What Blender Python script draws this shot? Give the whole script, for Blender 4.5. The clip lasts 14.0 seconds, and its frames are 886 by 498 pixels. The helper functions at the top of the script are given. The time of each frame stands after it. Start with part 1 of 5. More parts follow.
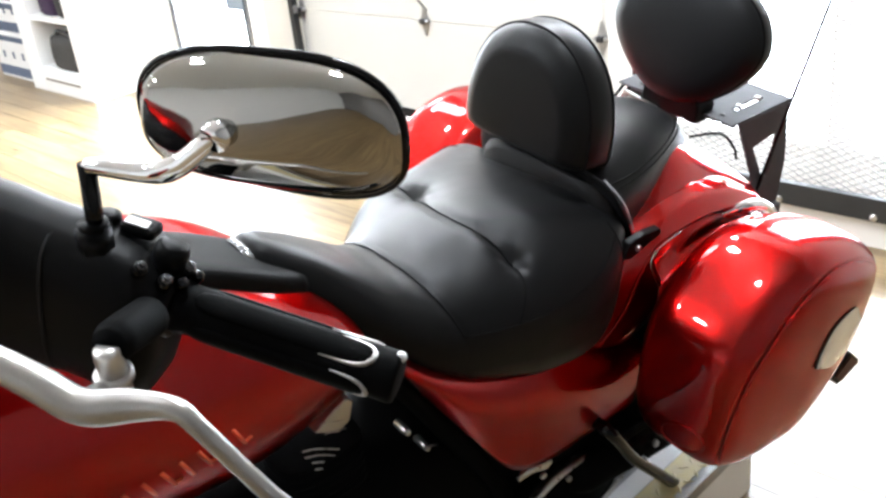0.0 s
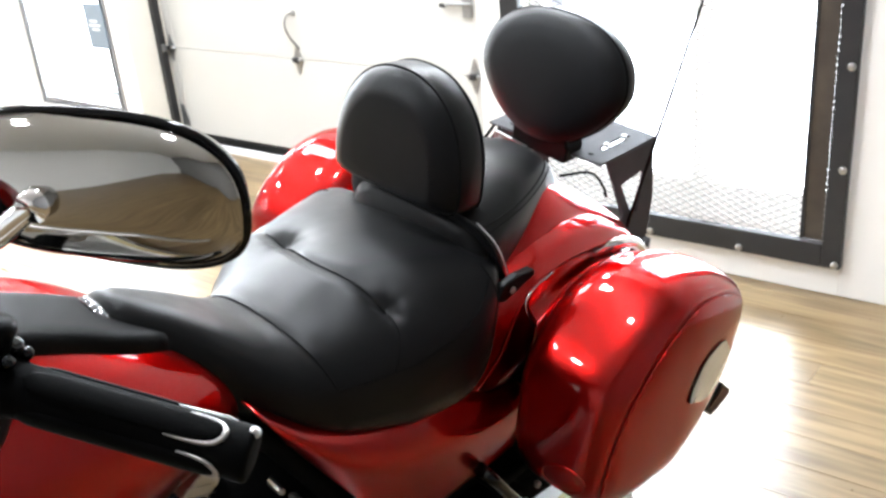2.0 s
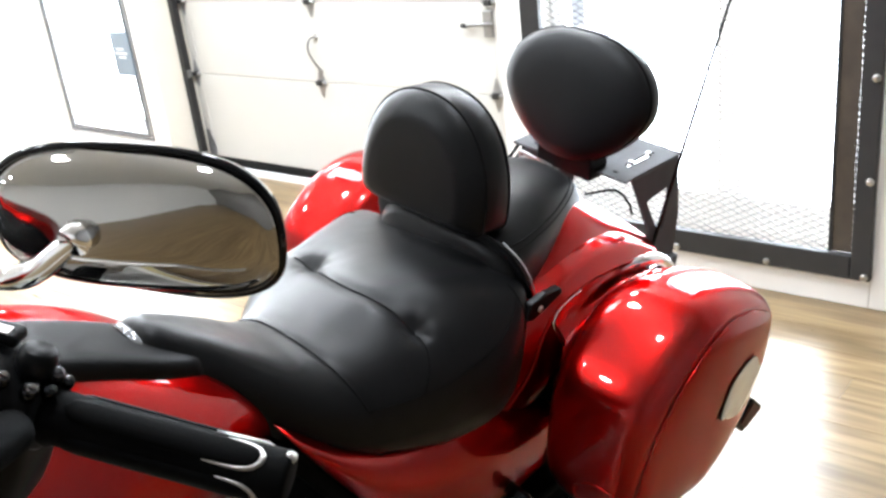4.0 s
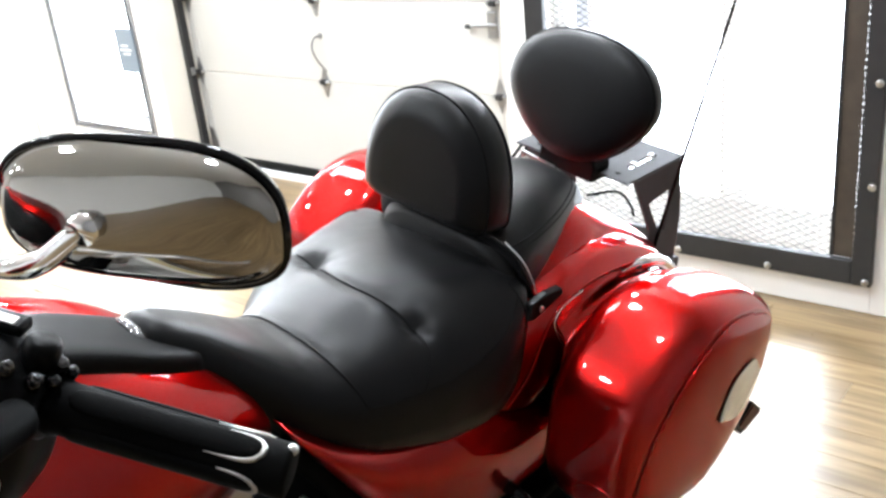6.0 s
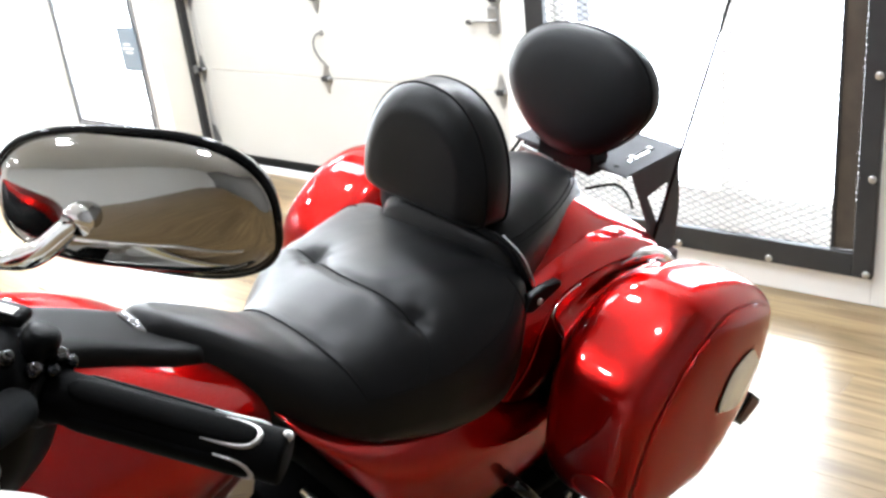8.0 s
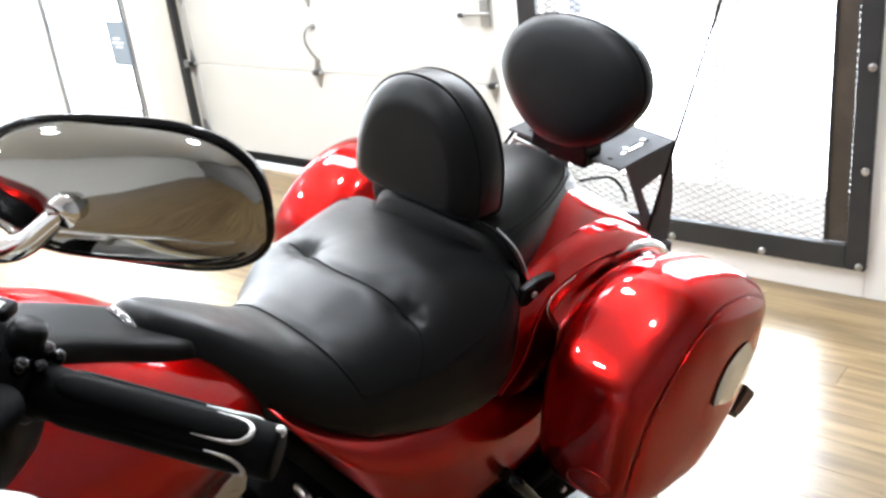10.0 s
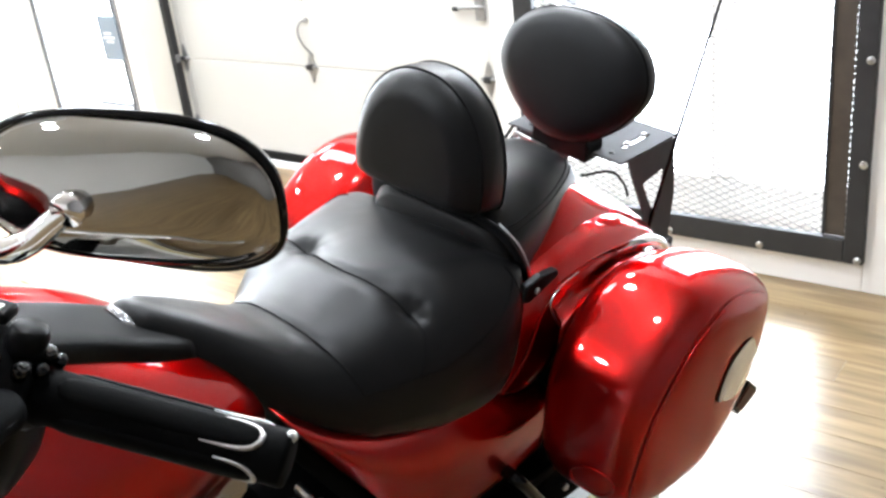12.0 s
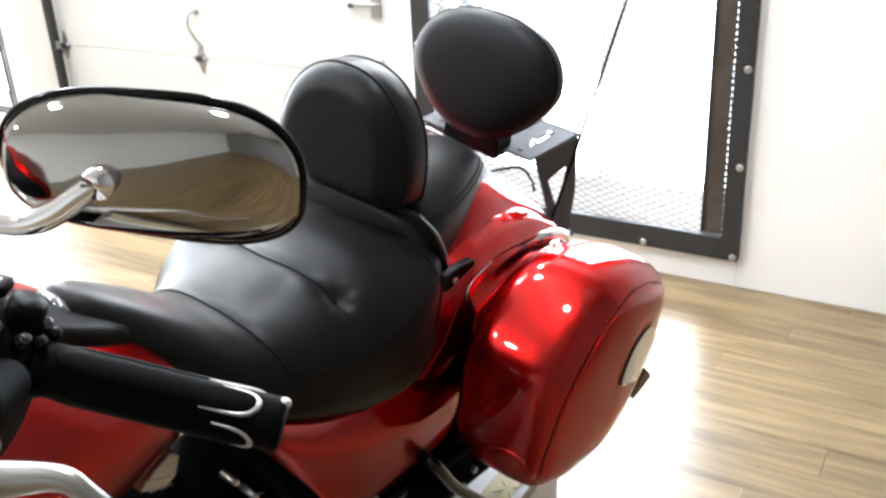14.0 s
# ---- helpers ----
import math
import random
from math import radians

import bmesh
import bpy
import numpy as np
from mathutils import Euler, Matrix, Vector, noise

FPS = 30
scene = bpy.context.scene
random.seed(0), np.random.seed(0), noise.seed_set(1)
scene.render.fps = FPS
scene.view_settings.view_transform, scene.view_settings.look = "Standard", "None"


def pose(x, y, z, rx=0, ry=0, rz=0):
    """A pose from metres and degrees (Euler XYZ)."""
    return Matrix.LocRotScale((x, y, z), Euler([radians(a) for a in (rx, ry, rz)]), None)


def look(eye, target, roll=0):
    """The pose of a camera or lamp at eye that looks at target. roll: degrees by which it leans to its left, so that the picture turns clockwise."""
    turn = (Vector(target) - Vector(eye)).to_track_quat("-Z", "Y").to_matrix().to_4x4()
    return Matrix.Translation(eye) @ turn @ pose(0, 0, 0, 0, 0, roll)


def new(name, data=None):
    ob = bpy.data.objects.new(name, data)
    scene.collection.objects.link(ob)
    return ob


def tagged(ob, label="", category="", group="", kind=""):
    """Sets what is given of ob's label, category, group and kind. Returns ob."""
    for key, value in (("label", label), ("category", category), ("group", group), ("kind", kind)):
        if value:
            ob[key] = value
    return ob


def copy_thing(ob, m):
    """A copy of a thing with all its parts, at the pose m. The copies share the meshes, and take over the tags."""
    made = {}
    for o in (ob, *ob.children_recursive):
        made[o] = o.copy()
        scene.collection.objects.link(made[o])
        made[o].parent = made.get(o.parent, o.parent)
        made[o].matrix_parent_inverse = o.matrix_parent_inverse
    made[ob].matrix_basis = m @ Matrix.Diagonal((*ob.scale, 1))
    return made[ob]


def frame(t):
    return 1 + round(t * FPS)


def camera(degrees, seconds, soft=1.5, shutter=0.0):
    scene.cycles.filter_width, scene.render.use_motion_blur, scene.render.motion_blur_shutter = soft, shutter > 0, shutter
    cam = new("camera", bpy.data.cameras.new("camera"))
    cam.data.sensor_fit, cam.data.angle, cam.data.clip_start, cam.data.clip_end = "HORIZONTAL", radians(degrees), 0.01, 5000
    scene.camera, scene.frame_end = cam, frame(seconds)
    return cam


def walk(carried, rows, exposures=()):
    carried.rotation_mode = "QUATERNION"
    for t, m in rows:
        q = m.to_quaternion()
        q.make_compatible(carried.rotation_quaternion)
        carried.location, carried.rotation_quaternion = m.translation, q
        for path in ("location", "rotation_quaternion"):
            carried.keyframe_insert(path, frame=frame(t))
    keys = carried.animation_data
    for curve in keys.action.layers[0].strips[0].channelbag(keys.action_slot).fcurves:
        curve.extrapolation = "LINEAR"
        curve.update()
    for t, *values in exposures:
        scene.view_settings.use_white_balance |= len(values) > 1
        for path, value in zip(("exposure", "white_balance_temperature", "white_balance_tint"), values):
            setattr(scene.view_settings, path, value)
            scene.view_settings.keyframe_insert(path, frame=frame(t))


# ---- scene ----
cam = camera(49.63, 14.0, soft=2.8)
PATH = [
    (0, (0.9858, 0.0331, 1.5336), (-0.3343, 1.2749, 0.6878), -6.59),
    (0.5, (0.9868, 0.0492, 1.5425), (-0.2772, 1.3757, 0.7407), -4.80),
    (1, (0.9857, 0.0676, 1.5407), (-0.1885, 1.4787, 0.7470), -4.73),
    (1.5, (0.9782, 0.0784, 1.5423), (-0.1585, 1.5236, 0.7552), -4.66),
    (2, (0.9748, 0.0753, 1.5351), (-0.1771, 1.4991, 0.7315), -5.12),
    (2.5, (0.9692, 0.0715, 1.5308), (-0.1907, 1.4762, 0.7053), -4.97),
    (3, (0.9724, 0.0697, 1.5355), (-0.2057, 1.4724, 0.7327), -6.25),
    (3.5, (0.9750, 0.0691, 1.5429), (-0.2222, 1.4732, 0.7714), -6.86),
    (6, (0.9786, 0.0628, 1.5415), (-0.2228, 1.4685, 0.7796), -6.02),
    (6.5, (0.9822, 0.0623, 1.5413), (-0.2120, 1.4736, 0.7783), -6.15),
    (7, (0.9886, 0.0602, 1.5407), (-0.2077, 1.4698, 0.7779), -6.51),
    (7.5, (0.9934, 0.0574, 1.5417), (-0.2103, 1.4601, 0.7778), -6.68),
    (8, (0.9937, 0.0588, 1.5399), (-0.2140, 1.4562, 0.7727), -6.55),
    (10.5, (0.9807, 0.0661, 1.5327), (-0.2092, 1.4721, 0.7533), -6.68),
    (11, (0.9746, 0.0682, 1.5362), (-0.2133, 1.4798, 0.7639), -6.82),
    (11.5, (0.9651, 0.0746, 1.5317), (-0.2102, 1.4895, 0.7463), -6.99),
    (12, (0.9592, 0.0718, 1.5284), (-0.2186, 1.4815, 0.7375), -6.64),
    (12.5, (0.9613, 0.0660, 1.5381), (-0.2098, 1.5036, 0.7885), -7.04),
    (13, (0.9503, 0.0563, 1.5374), (-0.1947, 1.5162, 0.7908), -6.68),
    (13.5, (0.9294, 0.0208, 1.5413), (-0.1853, 1.5064, 0.7995), -6.06),
    (14, (0.9275, -0.0144, 1.5429), (-0.0350, 1.5384, 0.7292), -2.92),
]
walk(cam, [(t, look(eye, target, roll)) for t, eye, target, roll in PATH], [(0.0, 0.47, 6100, 10), (14.0, 0.47, 6100, 10)])

# ---- light ----
world = bpy.data.worlds.new("world")
scene.world = world
world.use_nodes = True
wn = world.node_tree
sky = wn.nodes.new("ShaderNodeTexSky")
sky.sky_type, sky.sun_disc = "NISHITA", False
sky.sun_elevation, sky.sun_rotation = radians(38), radians(20)
wn.nodes["Background"].inputs["Strength"].default_value = 0.12
wn.links.new(sky.outputs["Color"], wn.nodes["Background"].inputs["Color"])


def area_light(name, x, y, z, sx, sz, watts, rx, rz=0.0, colour=(1, 1, 1)):
    lamp = bpy.data.lights.new(name, "AREA")
    lamp.shape, lamp.size, lamp.size_y = "RECTANGLE", sx, sz
    lamp.energy, lamp.color = watts, colour
    ob = new(name, lamp)
    ob.matrix_world = pose(x, y, z, rx, 0, rz)
    return ob


WALL, DOOR = 3.08, 3.33          # inner face of the outside wall, inner face of the overhead door
area_light("window_daylight", -0.43, 3.36, 1.2, 1.15, 1.9, 150, -90, 0, (0.90, 0.96, 1.0))
area_light("door_daylight", -4.03, 3.20, 1.2, 0.8, 1.8, 210, -90, 0, (0.90, 0.96, 1.0))
# unseen ceiling panels, added as fill for the door, wall and floor
FILL_PANELS = [(-5.2, 2.75, 40), (-3.3, 2.75, 35), (-1.9, 2.1, 30)]
# the last six, far west, are unseen lamps added for side light
DOWNLIGHTS = [(-0.5, 2.0, 20), (-0.85, 2.8, 28), (-1.5, 1.0, 22), (-2.8, 0.4, 20), (0.3, 0.95, 24), (-1.0, -1.1, 24), (-1.9, -0.6, 18), (-7.6, -1.2, 24), (-6.2, -2.4, 24), (-4.8, -1.0, 24), (-6.0, 0.5, 24), (-7.2, -3.6, 24), (-4.4, -3.0, 24)]
for x, y, w in FILL_PANELS:
    area_light("fill_beam", x, y, 3.165, 1.16, 0.56, w, 0, 0, (0.96, 0.985, 1.0))
for x, y, w in DOWNLIGHTS:
    area_light("downlight_beam", x, y, 3.17, 0.26, 0.26, w, 0, 0, (0.96, 0.985, 1.0)).data.shape = "DISK"


# ---- materials ----
def material(name, base, rough=0.5, metal=0.0, coat=0.0, spec=0.5, vary=0.0, scale=8.0, bump=0.0, bump_scale=200.0,
             rough_vary=0.0, tone=None, stretch=(1, 1, 1), coat_rough=0.03):
    """A node material: base colour with stains at a large scale, grain in the relief and uneven gloss."""
    m = bpy.data.materials.new(name)
    m.use_nodes = True
    t = m.node_tree
    p = t.nodes["Principled BSDF"]
    p.inputs["Base Color"].default_value = (*base, 1)
    p.inputs["Roughness"].default_value = rough
    p.inputs["Metallic"].default_value = metal
    p.inputs["Coat Weight"].default_value = coat
    p.inputs["Coat Roughness"].default_value = coat_rough
    p.inputs["Specular IOR Level"].default_value = spec
    co = t.nodes.new("ShaderNodeTexCoord")
    mp = t.nodes.new("ShaderNodeMapping")
    mp.inputs["Scale"].default_value = stretch
    t.links.new(co.outputs["Object"], mp.inputs["Vector"])
    if vary:
        n = t.nodes.new("ShaderNodeTexNoise")
        n.inputs["Scale"].default_value, n.inputs["Detail"].default_value = scale, 6
        mix = t.nodes.new("ShaderNodeMix")
        mix.data_type = "RGBA"
        mix.inputs["A"].default_value = (*base, 1)
        mix.inputs["B"].default_value = (*(tone or [c * (1 - vary) for c in base]), 1)
        t.links.new(mp.outputs["Vector"], n.inputs["Vector"])
        t.links.new(n.outputs["Fac"], mix.inputs["Factor"])
        t.links.new(mix.outputs["Result"], p.inputs["Base Color"])
    if rough_vary:
        n = t.nodes.new("ShaderNodeTexNoise")
        n.inputs["Scale"].default_value, n.inputs["Detail"].default_value = scale * 2.7, 5
        r = t.nodes.new("ShaderNodeMapRange")
        r.inputs["To Min"].default_value, r.inputs["To Max"].default_value = max(0.01, rough - rough_vary), rough + rough_vary
        t.links.new(mp.outputs["Vector"], n.inputs["Vector"])
        t.links.new(n.outputs["Fac"], r.inputs["Value"])
        t.links.new(r.outputs["Result"], p.inputs["Roughness"])
    if bump:
        n = t.nodes.new("ShaderNodeTexNoise")
        n.inputs["Scale"].default_value, n.inputs["Detail"].default_value = bump_scale, 3
        b = t.nodes.new("ShaderNodeBump")
        b.inputs["Strength"].default_value, b.inputs["Distance"].default_value = bump, 0.16 / bump_scale
        t.links.new(mp.outputs["Vector"], n.inputs["Vector"])
        t.links.new(n.outputs["Fac"], b.inputs["Height"])
        t.links.new(b.outputs["Normal"], p.inputs["Normal"])
    return m


def glow(name, colour, strength):
    m = bpy.data.materials.new(name)
    m.use_nodes = True
    p = m.node_tree.nodes["Principled BSDF"]
    p.inputs["Base Color"].default_value = (*colour, 1)
    p.inputs["Emission Color"].default_value = (*colour, 1)
    p.inputs["Emission Strength"].default_value = strength
    return m


def glass_material():
    m = bpy.data.materials.new("window_glass")
    m.use_nodes = True
    p = m.node_tree.nodes["Principled BSDF"]
    p.inputs["Transmission Weight"].default_value = 1.0
    p.inputs["Roughness"].default_value = 0.0
    p.inputs["IOR"].default_value = 1.05
    return m


def plank_material():
    """Printed oak vinyl: long grain, pores and a tone of its own for each plank."""
    m = bpy.data.materials.new("oak_vinyl")
    m.use_nodes = True
    t = m.node_tree
    p = t.nodes["Principled BSDF"]
    p.inputs["Specular IOR Level"].default_value = 0.6
    co, info = t.nodes.new("ShaderNodeTexCoord"), t.nodes.new("ShaderNodeObjectInfo")
    shift = t.nodes.new("ShaderNodeVectorMath")
    shift.operation = "MULTIPLY_ADD"
    shift.inputs[1].default_value = (1, 1, 1)
    far = t.nodes.new("ShaderNodeVectorMath")
    far.operation = "SCALE"
    far.inputs["Scale"].default_value = 37.0
    comb = t.nodes.new("ShaderNodeCombineXYZ")
    for axis in "XYZ":
        t.links.new(info.outputs["Random"], comb.inputs[axis])
    t.links.new(comb.outputs["Vector"], far.inputs[0])
    t.links.new(co.outputs["Object"], shift.inputs[0])
    t.links.new(far.outputs["Vector"], shift.inputs[2])
    mp = t.nodes.new("ShaderNodeMapping")
    mp.inputs["Scale"].default_value = (1.6, 22, 1)
    t.links.new(shift.outputs["Vector"], mp.inputs["Vector"])
    grain = t.nodes.new("ShaderNodeTexNoise")
    grain.inputs["Scale"].default_value, grain.inputs["Detail"].default_value = 1.6, 8
    grain.inputs["Distortion"].default_value = 0.6
    t.links.new(mp.outputs["Vector"], grain.inputs["Vector"])
    ramp = t.nodes.new("ShaderNodeValToRGB")
    e = ramp.color_ramp.elements
    e[0].position, e[0].color = 0.30, (0.115, 0.072, 0.031, 1)
    e[1].position, e[1].color = 0.70, (0.265, 0.190, 0.098, 1)
    t.links.new(grain.outputs["Fac"], ramp.inputs["Fac"])
    tone = t.nodes.new("ShaderNodeMapRange")
    tone.inputs["To Min"].default_value, tone.inputs["To Max"].default_value = 0.80, 1.14
    t.links.new(info.outputs["Random"], tone.inputs["Value"])
    mul = t.nodes.new("ShaderNodeVectorMath")
    mul.operation = "SCALE"
    t.links.new(ramp.outputs["Color"], mul.inputs[0])
    t.links.new(tone.outputs["Result"], mul.inputs["Scale"])
    t.links.new(mul.outputs["Vector"], p.inputs["Base Color"])
    rough = t.nodes.new("ShaderNodeMapRange")
    rough.inputs["To Min"].default_value, rough.inputs["To Max"].default_value = 0.25, 0.34
    t.links.new(grain.outputs["Fac"], rough.inputs["Value"])
    t.links.new(rough.outputs["Result"], p.inputs["Roughness"])
    b = t.nodes.new("ShaderNodeBump")
    b.inputs["Strength"].default_value, b.inputs["Distance"].default_value = 0.10, 0.001
    t.links.new(grain.outputs["Fac"], b.inputs["Height"])
    t.links.new(b.outputs["Normal"], p.inputs["Normal"])
    return m


RED = material("candy_red_paint", (0.38, 0.004, 0.003), 0.29, 1.0, 0.8, spec=0.1, vary=0.12, scale=900, rough_vary=0.04, coat_rough=0.02)
RED.node_tree.nodes["Principled BSDF"].inputs["Coat IOR"].default_value = 1.45
RED.node_tree.nodes["Principled BSDF"].inputs["Specular Tint"].default_value = (0.55, 0.01, 0.01, 1)
LEATHER = material("black_leather", (0.006, 0.006, 0.0063), 0.40, spec=0.42, vary=0.3, scale=14, bump=0.28, bump_scale=420, rough_vary=0.06)
LEATHER_SIDE = material("black_grained_vinyl", (0.008, 0.008, 0.0086), 0.46, spec=0.4, vary=0.3, scale=14, bump=0.5, bump_scale=330, rough_vary=0.05)
for hide in (LEATHER, LEATHER_SIDE):                              # gloss by view angle: cut where faced to darken, raised for sheen at a low angle
    t = hide.node_tree
    slant, gloss = t.nodes.new("ShaderNodeLayerWeight"), t.nodes.new("ShaderNodeMapRange")
    slant.inputs["Blend"].default_value = 0.5
    gloss.inputs["From Min"].default_value, gloss.inputs["From Max"].default_value = 0.36, 0.60
    gloss.inputs["To Min"].default_value, gloss.inputs["To Max"].default_value = 0.13, 0.50
    t.links.new(slant.outputs["Facing"], gloss.inputs["Value"])
    t.links.new(gloss.outputs["Result"], t.nodes["Principled BSDF"].inputs["Specular IOR Level"])
THREAD = material("seam_thread", (0.004, 0.004, 0.004), 0.7, spec=0.08)
CHROME = material("chrome", (0.86, 0.86, 0.87), 0.06, 1.0, rough_vary=0.03, scale=20)
ALLOY = material("cast_silver_alloy", (0.48, 0.465, 0.445), 0.34, 0.9, bump=0.15, bump_scale=600, rough_vary=0.08, vary=0.15)
PLASTIC = material("black_plastic", (0.004, 0.004, 0.0042), 0.36, spec=0.07, bump=0.1, bump_scale=700, rough_vary=0.08)
RUBBER = material("black_rubber", (0.003, 0.003, 0.003), 0.6, spec=0.025, bump=0.3, bump_scale=500, vary=0.3)
SATIN_BLACK = material("satin_black_plastic", (0.007, 0.007, 0.007), 0.45, spec=0.06, bump=0.15, bump_scale=500, vary=0.2)
MATT_BLACK = material("matt_black_plastic", (0.003, 0.003, 0.003), 0.7, spec=0.025, bump=0.2, bump_scale=400, vary=0.3)
GLOSS_BLACK = material("gloss_black_paint", (0.004, 0.004, 0.0045), 0.10, 0.0, 0.0, spec=0.22, rough_vary=0.05)
# powder coat's grey is lifted to include haze from the bright window
POWDER = material("powder_coated_steel_with_haze", (0.085, 0.085, 0.09), 0.7, 0.0, spec=0.10, bump=0.4, bump_scale=900, vary=0.25, scale=30)
SHELL = material("dark_chrome", (0.37, 0.357, 0.335), 0.05, 1.0, rough_vary=0.03, scale=20)
TRIM = material("glossy_dark_trim", (0.16, 0.16, 0.165), 0.10, 0.9, rough_vary=0.04, scale=30)
SMOKED = material("smoked_chrome", (0.10, 0.10, 0.105), 0.12, 1.0, rough_vary=0.05, scale=30)
STEEL = material("bright_steel", (0.55, 0.55, 0.54), 0.3, 1.0, vary=0.3, scale=40, rough_vary=0.1)
LENS = material("clear_lens", (0.86, 0.86, 0.86), 0.22, 0.15, 1.0, vary=0.15, scale=60)
AMBER = material("dark_red_reflector", (0.06, 0.008, 0.008), 0.45, spec=0.2)
WALL_PAINT = material("off_white_wall_paint", (0.85, 0.825, 0.785), 0.55, vary=0.06, scale=2.2, bump=0.25, bump_scale=160, rough_vary=0.08)
CEILING_PAINT = material("white_ceiling_paint", (0.72, 0.72, 0.71), 0.7, vary=0.05, scale=1.5, bump=0.3, bump_scale=120)
SOUTH_PAINT = material("grey_white_wall_paint", (0.6, 0.6, 0.59), 0.6, vary=0.06, scale=2, bump=0.25, bump_scale=140)
UNSEEN_WALL_GREY = material("unseen_wall_grey", (0.15, 0.148, 0.145), 0.6, vary=0.08, scale=2, bump=0.25, bump_scale=140)
JAMB_PAINT = material("cream_jamb_paint", (0.74, 0.70, 0.62), 0.5, vary=0.12, scale=5, bump=0.2, bump_scale=90)
DOOR_PAINT = material("white_enamelled_door_steel", (0.54, 0.53, 0.495), 0.42, vary=0.05, scale=3, bump=0.18, bump_scale=260, rough_vary=0.06)
GALV = material("galvanised_steel", (0.40, 0.40, 0.395), 0.40, 0.8, vary=0.4, scale=45, rough_vary=0.12)
# dark gasket with the glare of the door glass mixed into its grey
GASKET = material("gasket_greyed_by_glare", (0.20, 0.20, 0.205), 0.5, vary=0.3, scale=20)
DARK_STEEL = material("dark_painted_steel", (0.035, 0.035, 0.036), 0.5, 0.3, vary=0.5, scale=9, bump=0.4, bump_scale=130, rough_vary=0.12)
RUST = material("rusted_steel_angle", (0.085, 0.066, 0.048), 0.65, 0.3, vary=0.7, scale=12, bump=0.5, bump_scale=140)
MESH = material("expanded_steel", (0.10, 0.095, 0.09), 0.55, 0.2, vary=0.4, scale=12)
SEAL = material("black_door_seal", (0.008, 0.008, 0.008), 0.6, spec=0.12)
# mullions lightened and let through, so their colour carries the window's glare
TAN_GLARE = material("tan_frame_with_glare", (0.86, 0.82, 0.77), 0.6, vary=0.08, scale=7)
TAN_GLARE.node_tree.nodes["Principled BSDF"].inputs["Transmission Weight"].default_value = 0.22
WHITE_PVC = material("white_window_frame", (0.82, 0.82, 0.81), 0.4, vary=0.04, scale=4)
SIGN = material("grey_blue_sign", (0.22, 0.27, 0.32), 0.45, vary=0.1, scale=10)
PALE = material("pale_print", (0.75, 0.76, 0.77), 0.6)
CABINET = material("white_laminate", (0.83, 0.83, 0.82), 0.4, vary=0.04, scale=3)
BIN = material("dark_fabric_bin", (0.045, 0.043, 0.04), 0.8, vary=0.4, scale=30, bump=0.5, bump_scale=300)
PURPLE = material("dark_purple_cloth", (0.045, 0.02, 0.06), 0.8, vary=0.4, scale=20)
CARTON = material("white_carton", (0.78, 0.78, 0.77), 0.6, vary=0.06, scale=6)
BLUE = material("slate_blue_print", (0.10, 0.13, 0.20), 0.6, vary=0.2, scale=10)
YELLOW = material("worn_yellow_paint", (0.62, 0.50, 0.14), 0.5, 0.1, vary=0.35, scale=25, tone=(0.45, 0.42, 0.33), bump=0.2, bump_scale=200)
# cream of the lane; on the side rail it paints the floor's glare
CREAM_AND_GLARE = material("cream_lane_and_floor_glare", (0.80, 0.80, 0.78), 0.45, vary=0.15, scale=9, bump=0.2, bump_scale=200)
PLATE = material("grey_diamond_plate", (0.42, 0.42, 0.41), 0.42, 0.8, vary=0.4, scale=22, rough_vary=0.1)
SLAB = material("dark_floor_joint", (0.16, 0.12, 0.075), 0.7)
CONCRETE = material("pale_concrete", (0.55, 0.55, 0.53), 0.8, vary=0.2, scale=3, bump=0.4, bump_scale=40)
ORANGE = material("worn_orange_decal", (0.85, 0.14, 0.03), 0.4, vary=0.3, scale=60, tone=(0.55, 0.03, 0.02))
OAK = plank_material()
GLASS = glass_material()


# ---- mesh helpers ----
def part(name, bm, mat, parent=None, label="", smooth=True, bevel=0.0, m=None):
    """Links a bmesh as one mesh object, under a thing or a part."""
    bmesh.ops.recalc_face_normals(bm, faces=bm.faces[:])
    me = bpy.data.meshes.new(name)
    bm.to_mesh(me)
    bm.free()
    me.materials.append(mat)
    for f in me.polygons:
        f.use_smooth = smooth
    ob = new(name, me)
    if m is not None:
        ob.matrix_basis = m
    if parent is not None:
        ob.parent = parent
    if label:
        ob["label"] = label
    if bevel:
        mod = ob.modifiers.new("bevel", "BEVEL")
        mod.width, mod.segments, mod.limit_method, mod.angle_limit = bevel, 2, "ANGLE", radians(40)
        mod.harden_normals = False
    return ob


def box(x0, x1, y0, y1, z0, z1, bm=None):
    bm = bm or bmesh.new()
    v = [bm.verts.new((x, y, z)) for z in (z0, z1) for y in (y0, y1) for x in (x0, x1)]
    for q in ((0, 1, 3, 2), (4, 6, 7, 5), (0, 4, 5, 1), (1, 5, 7, 3), (3, 7, 6, 2), (2, 6, 4, 0)):
        bm.faces.new([v[i] for i in q])
    return bm


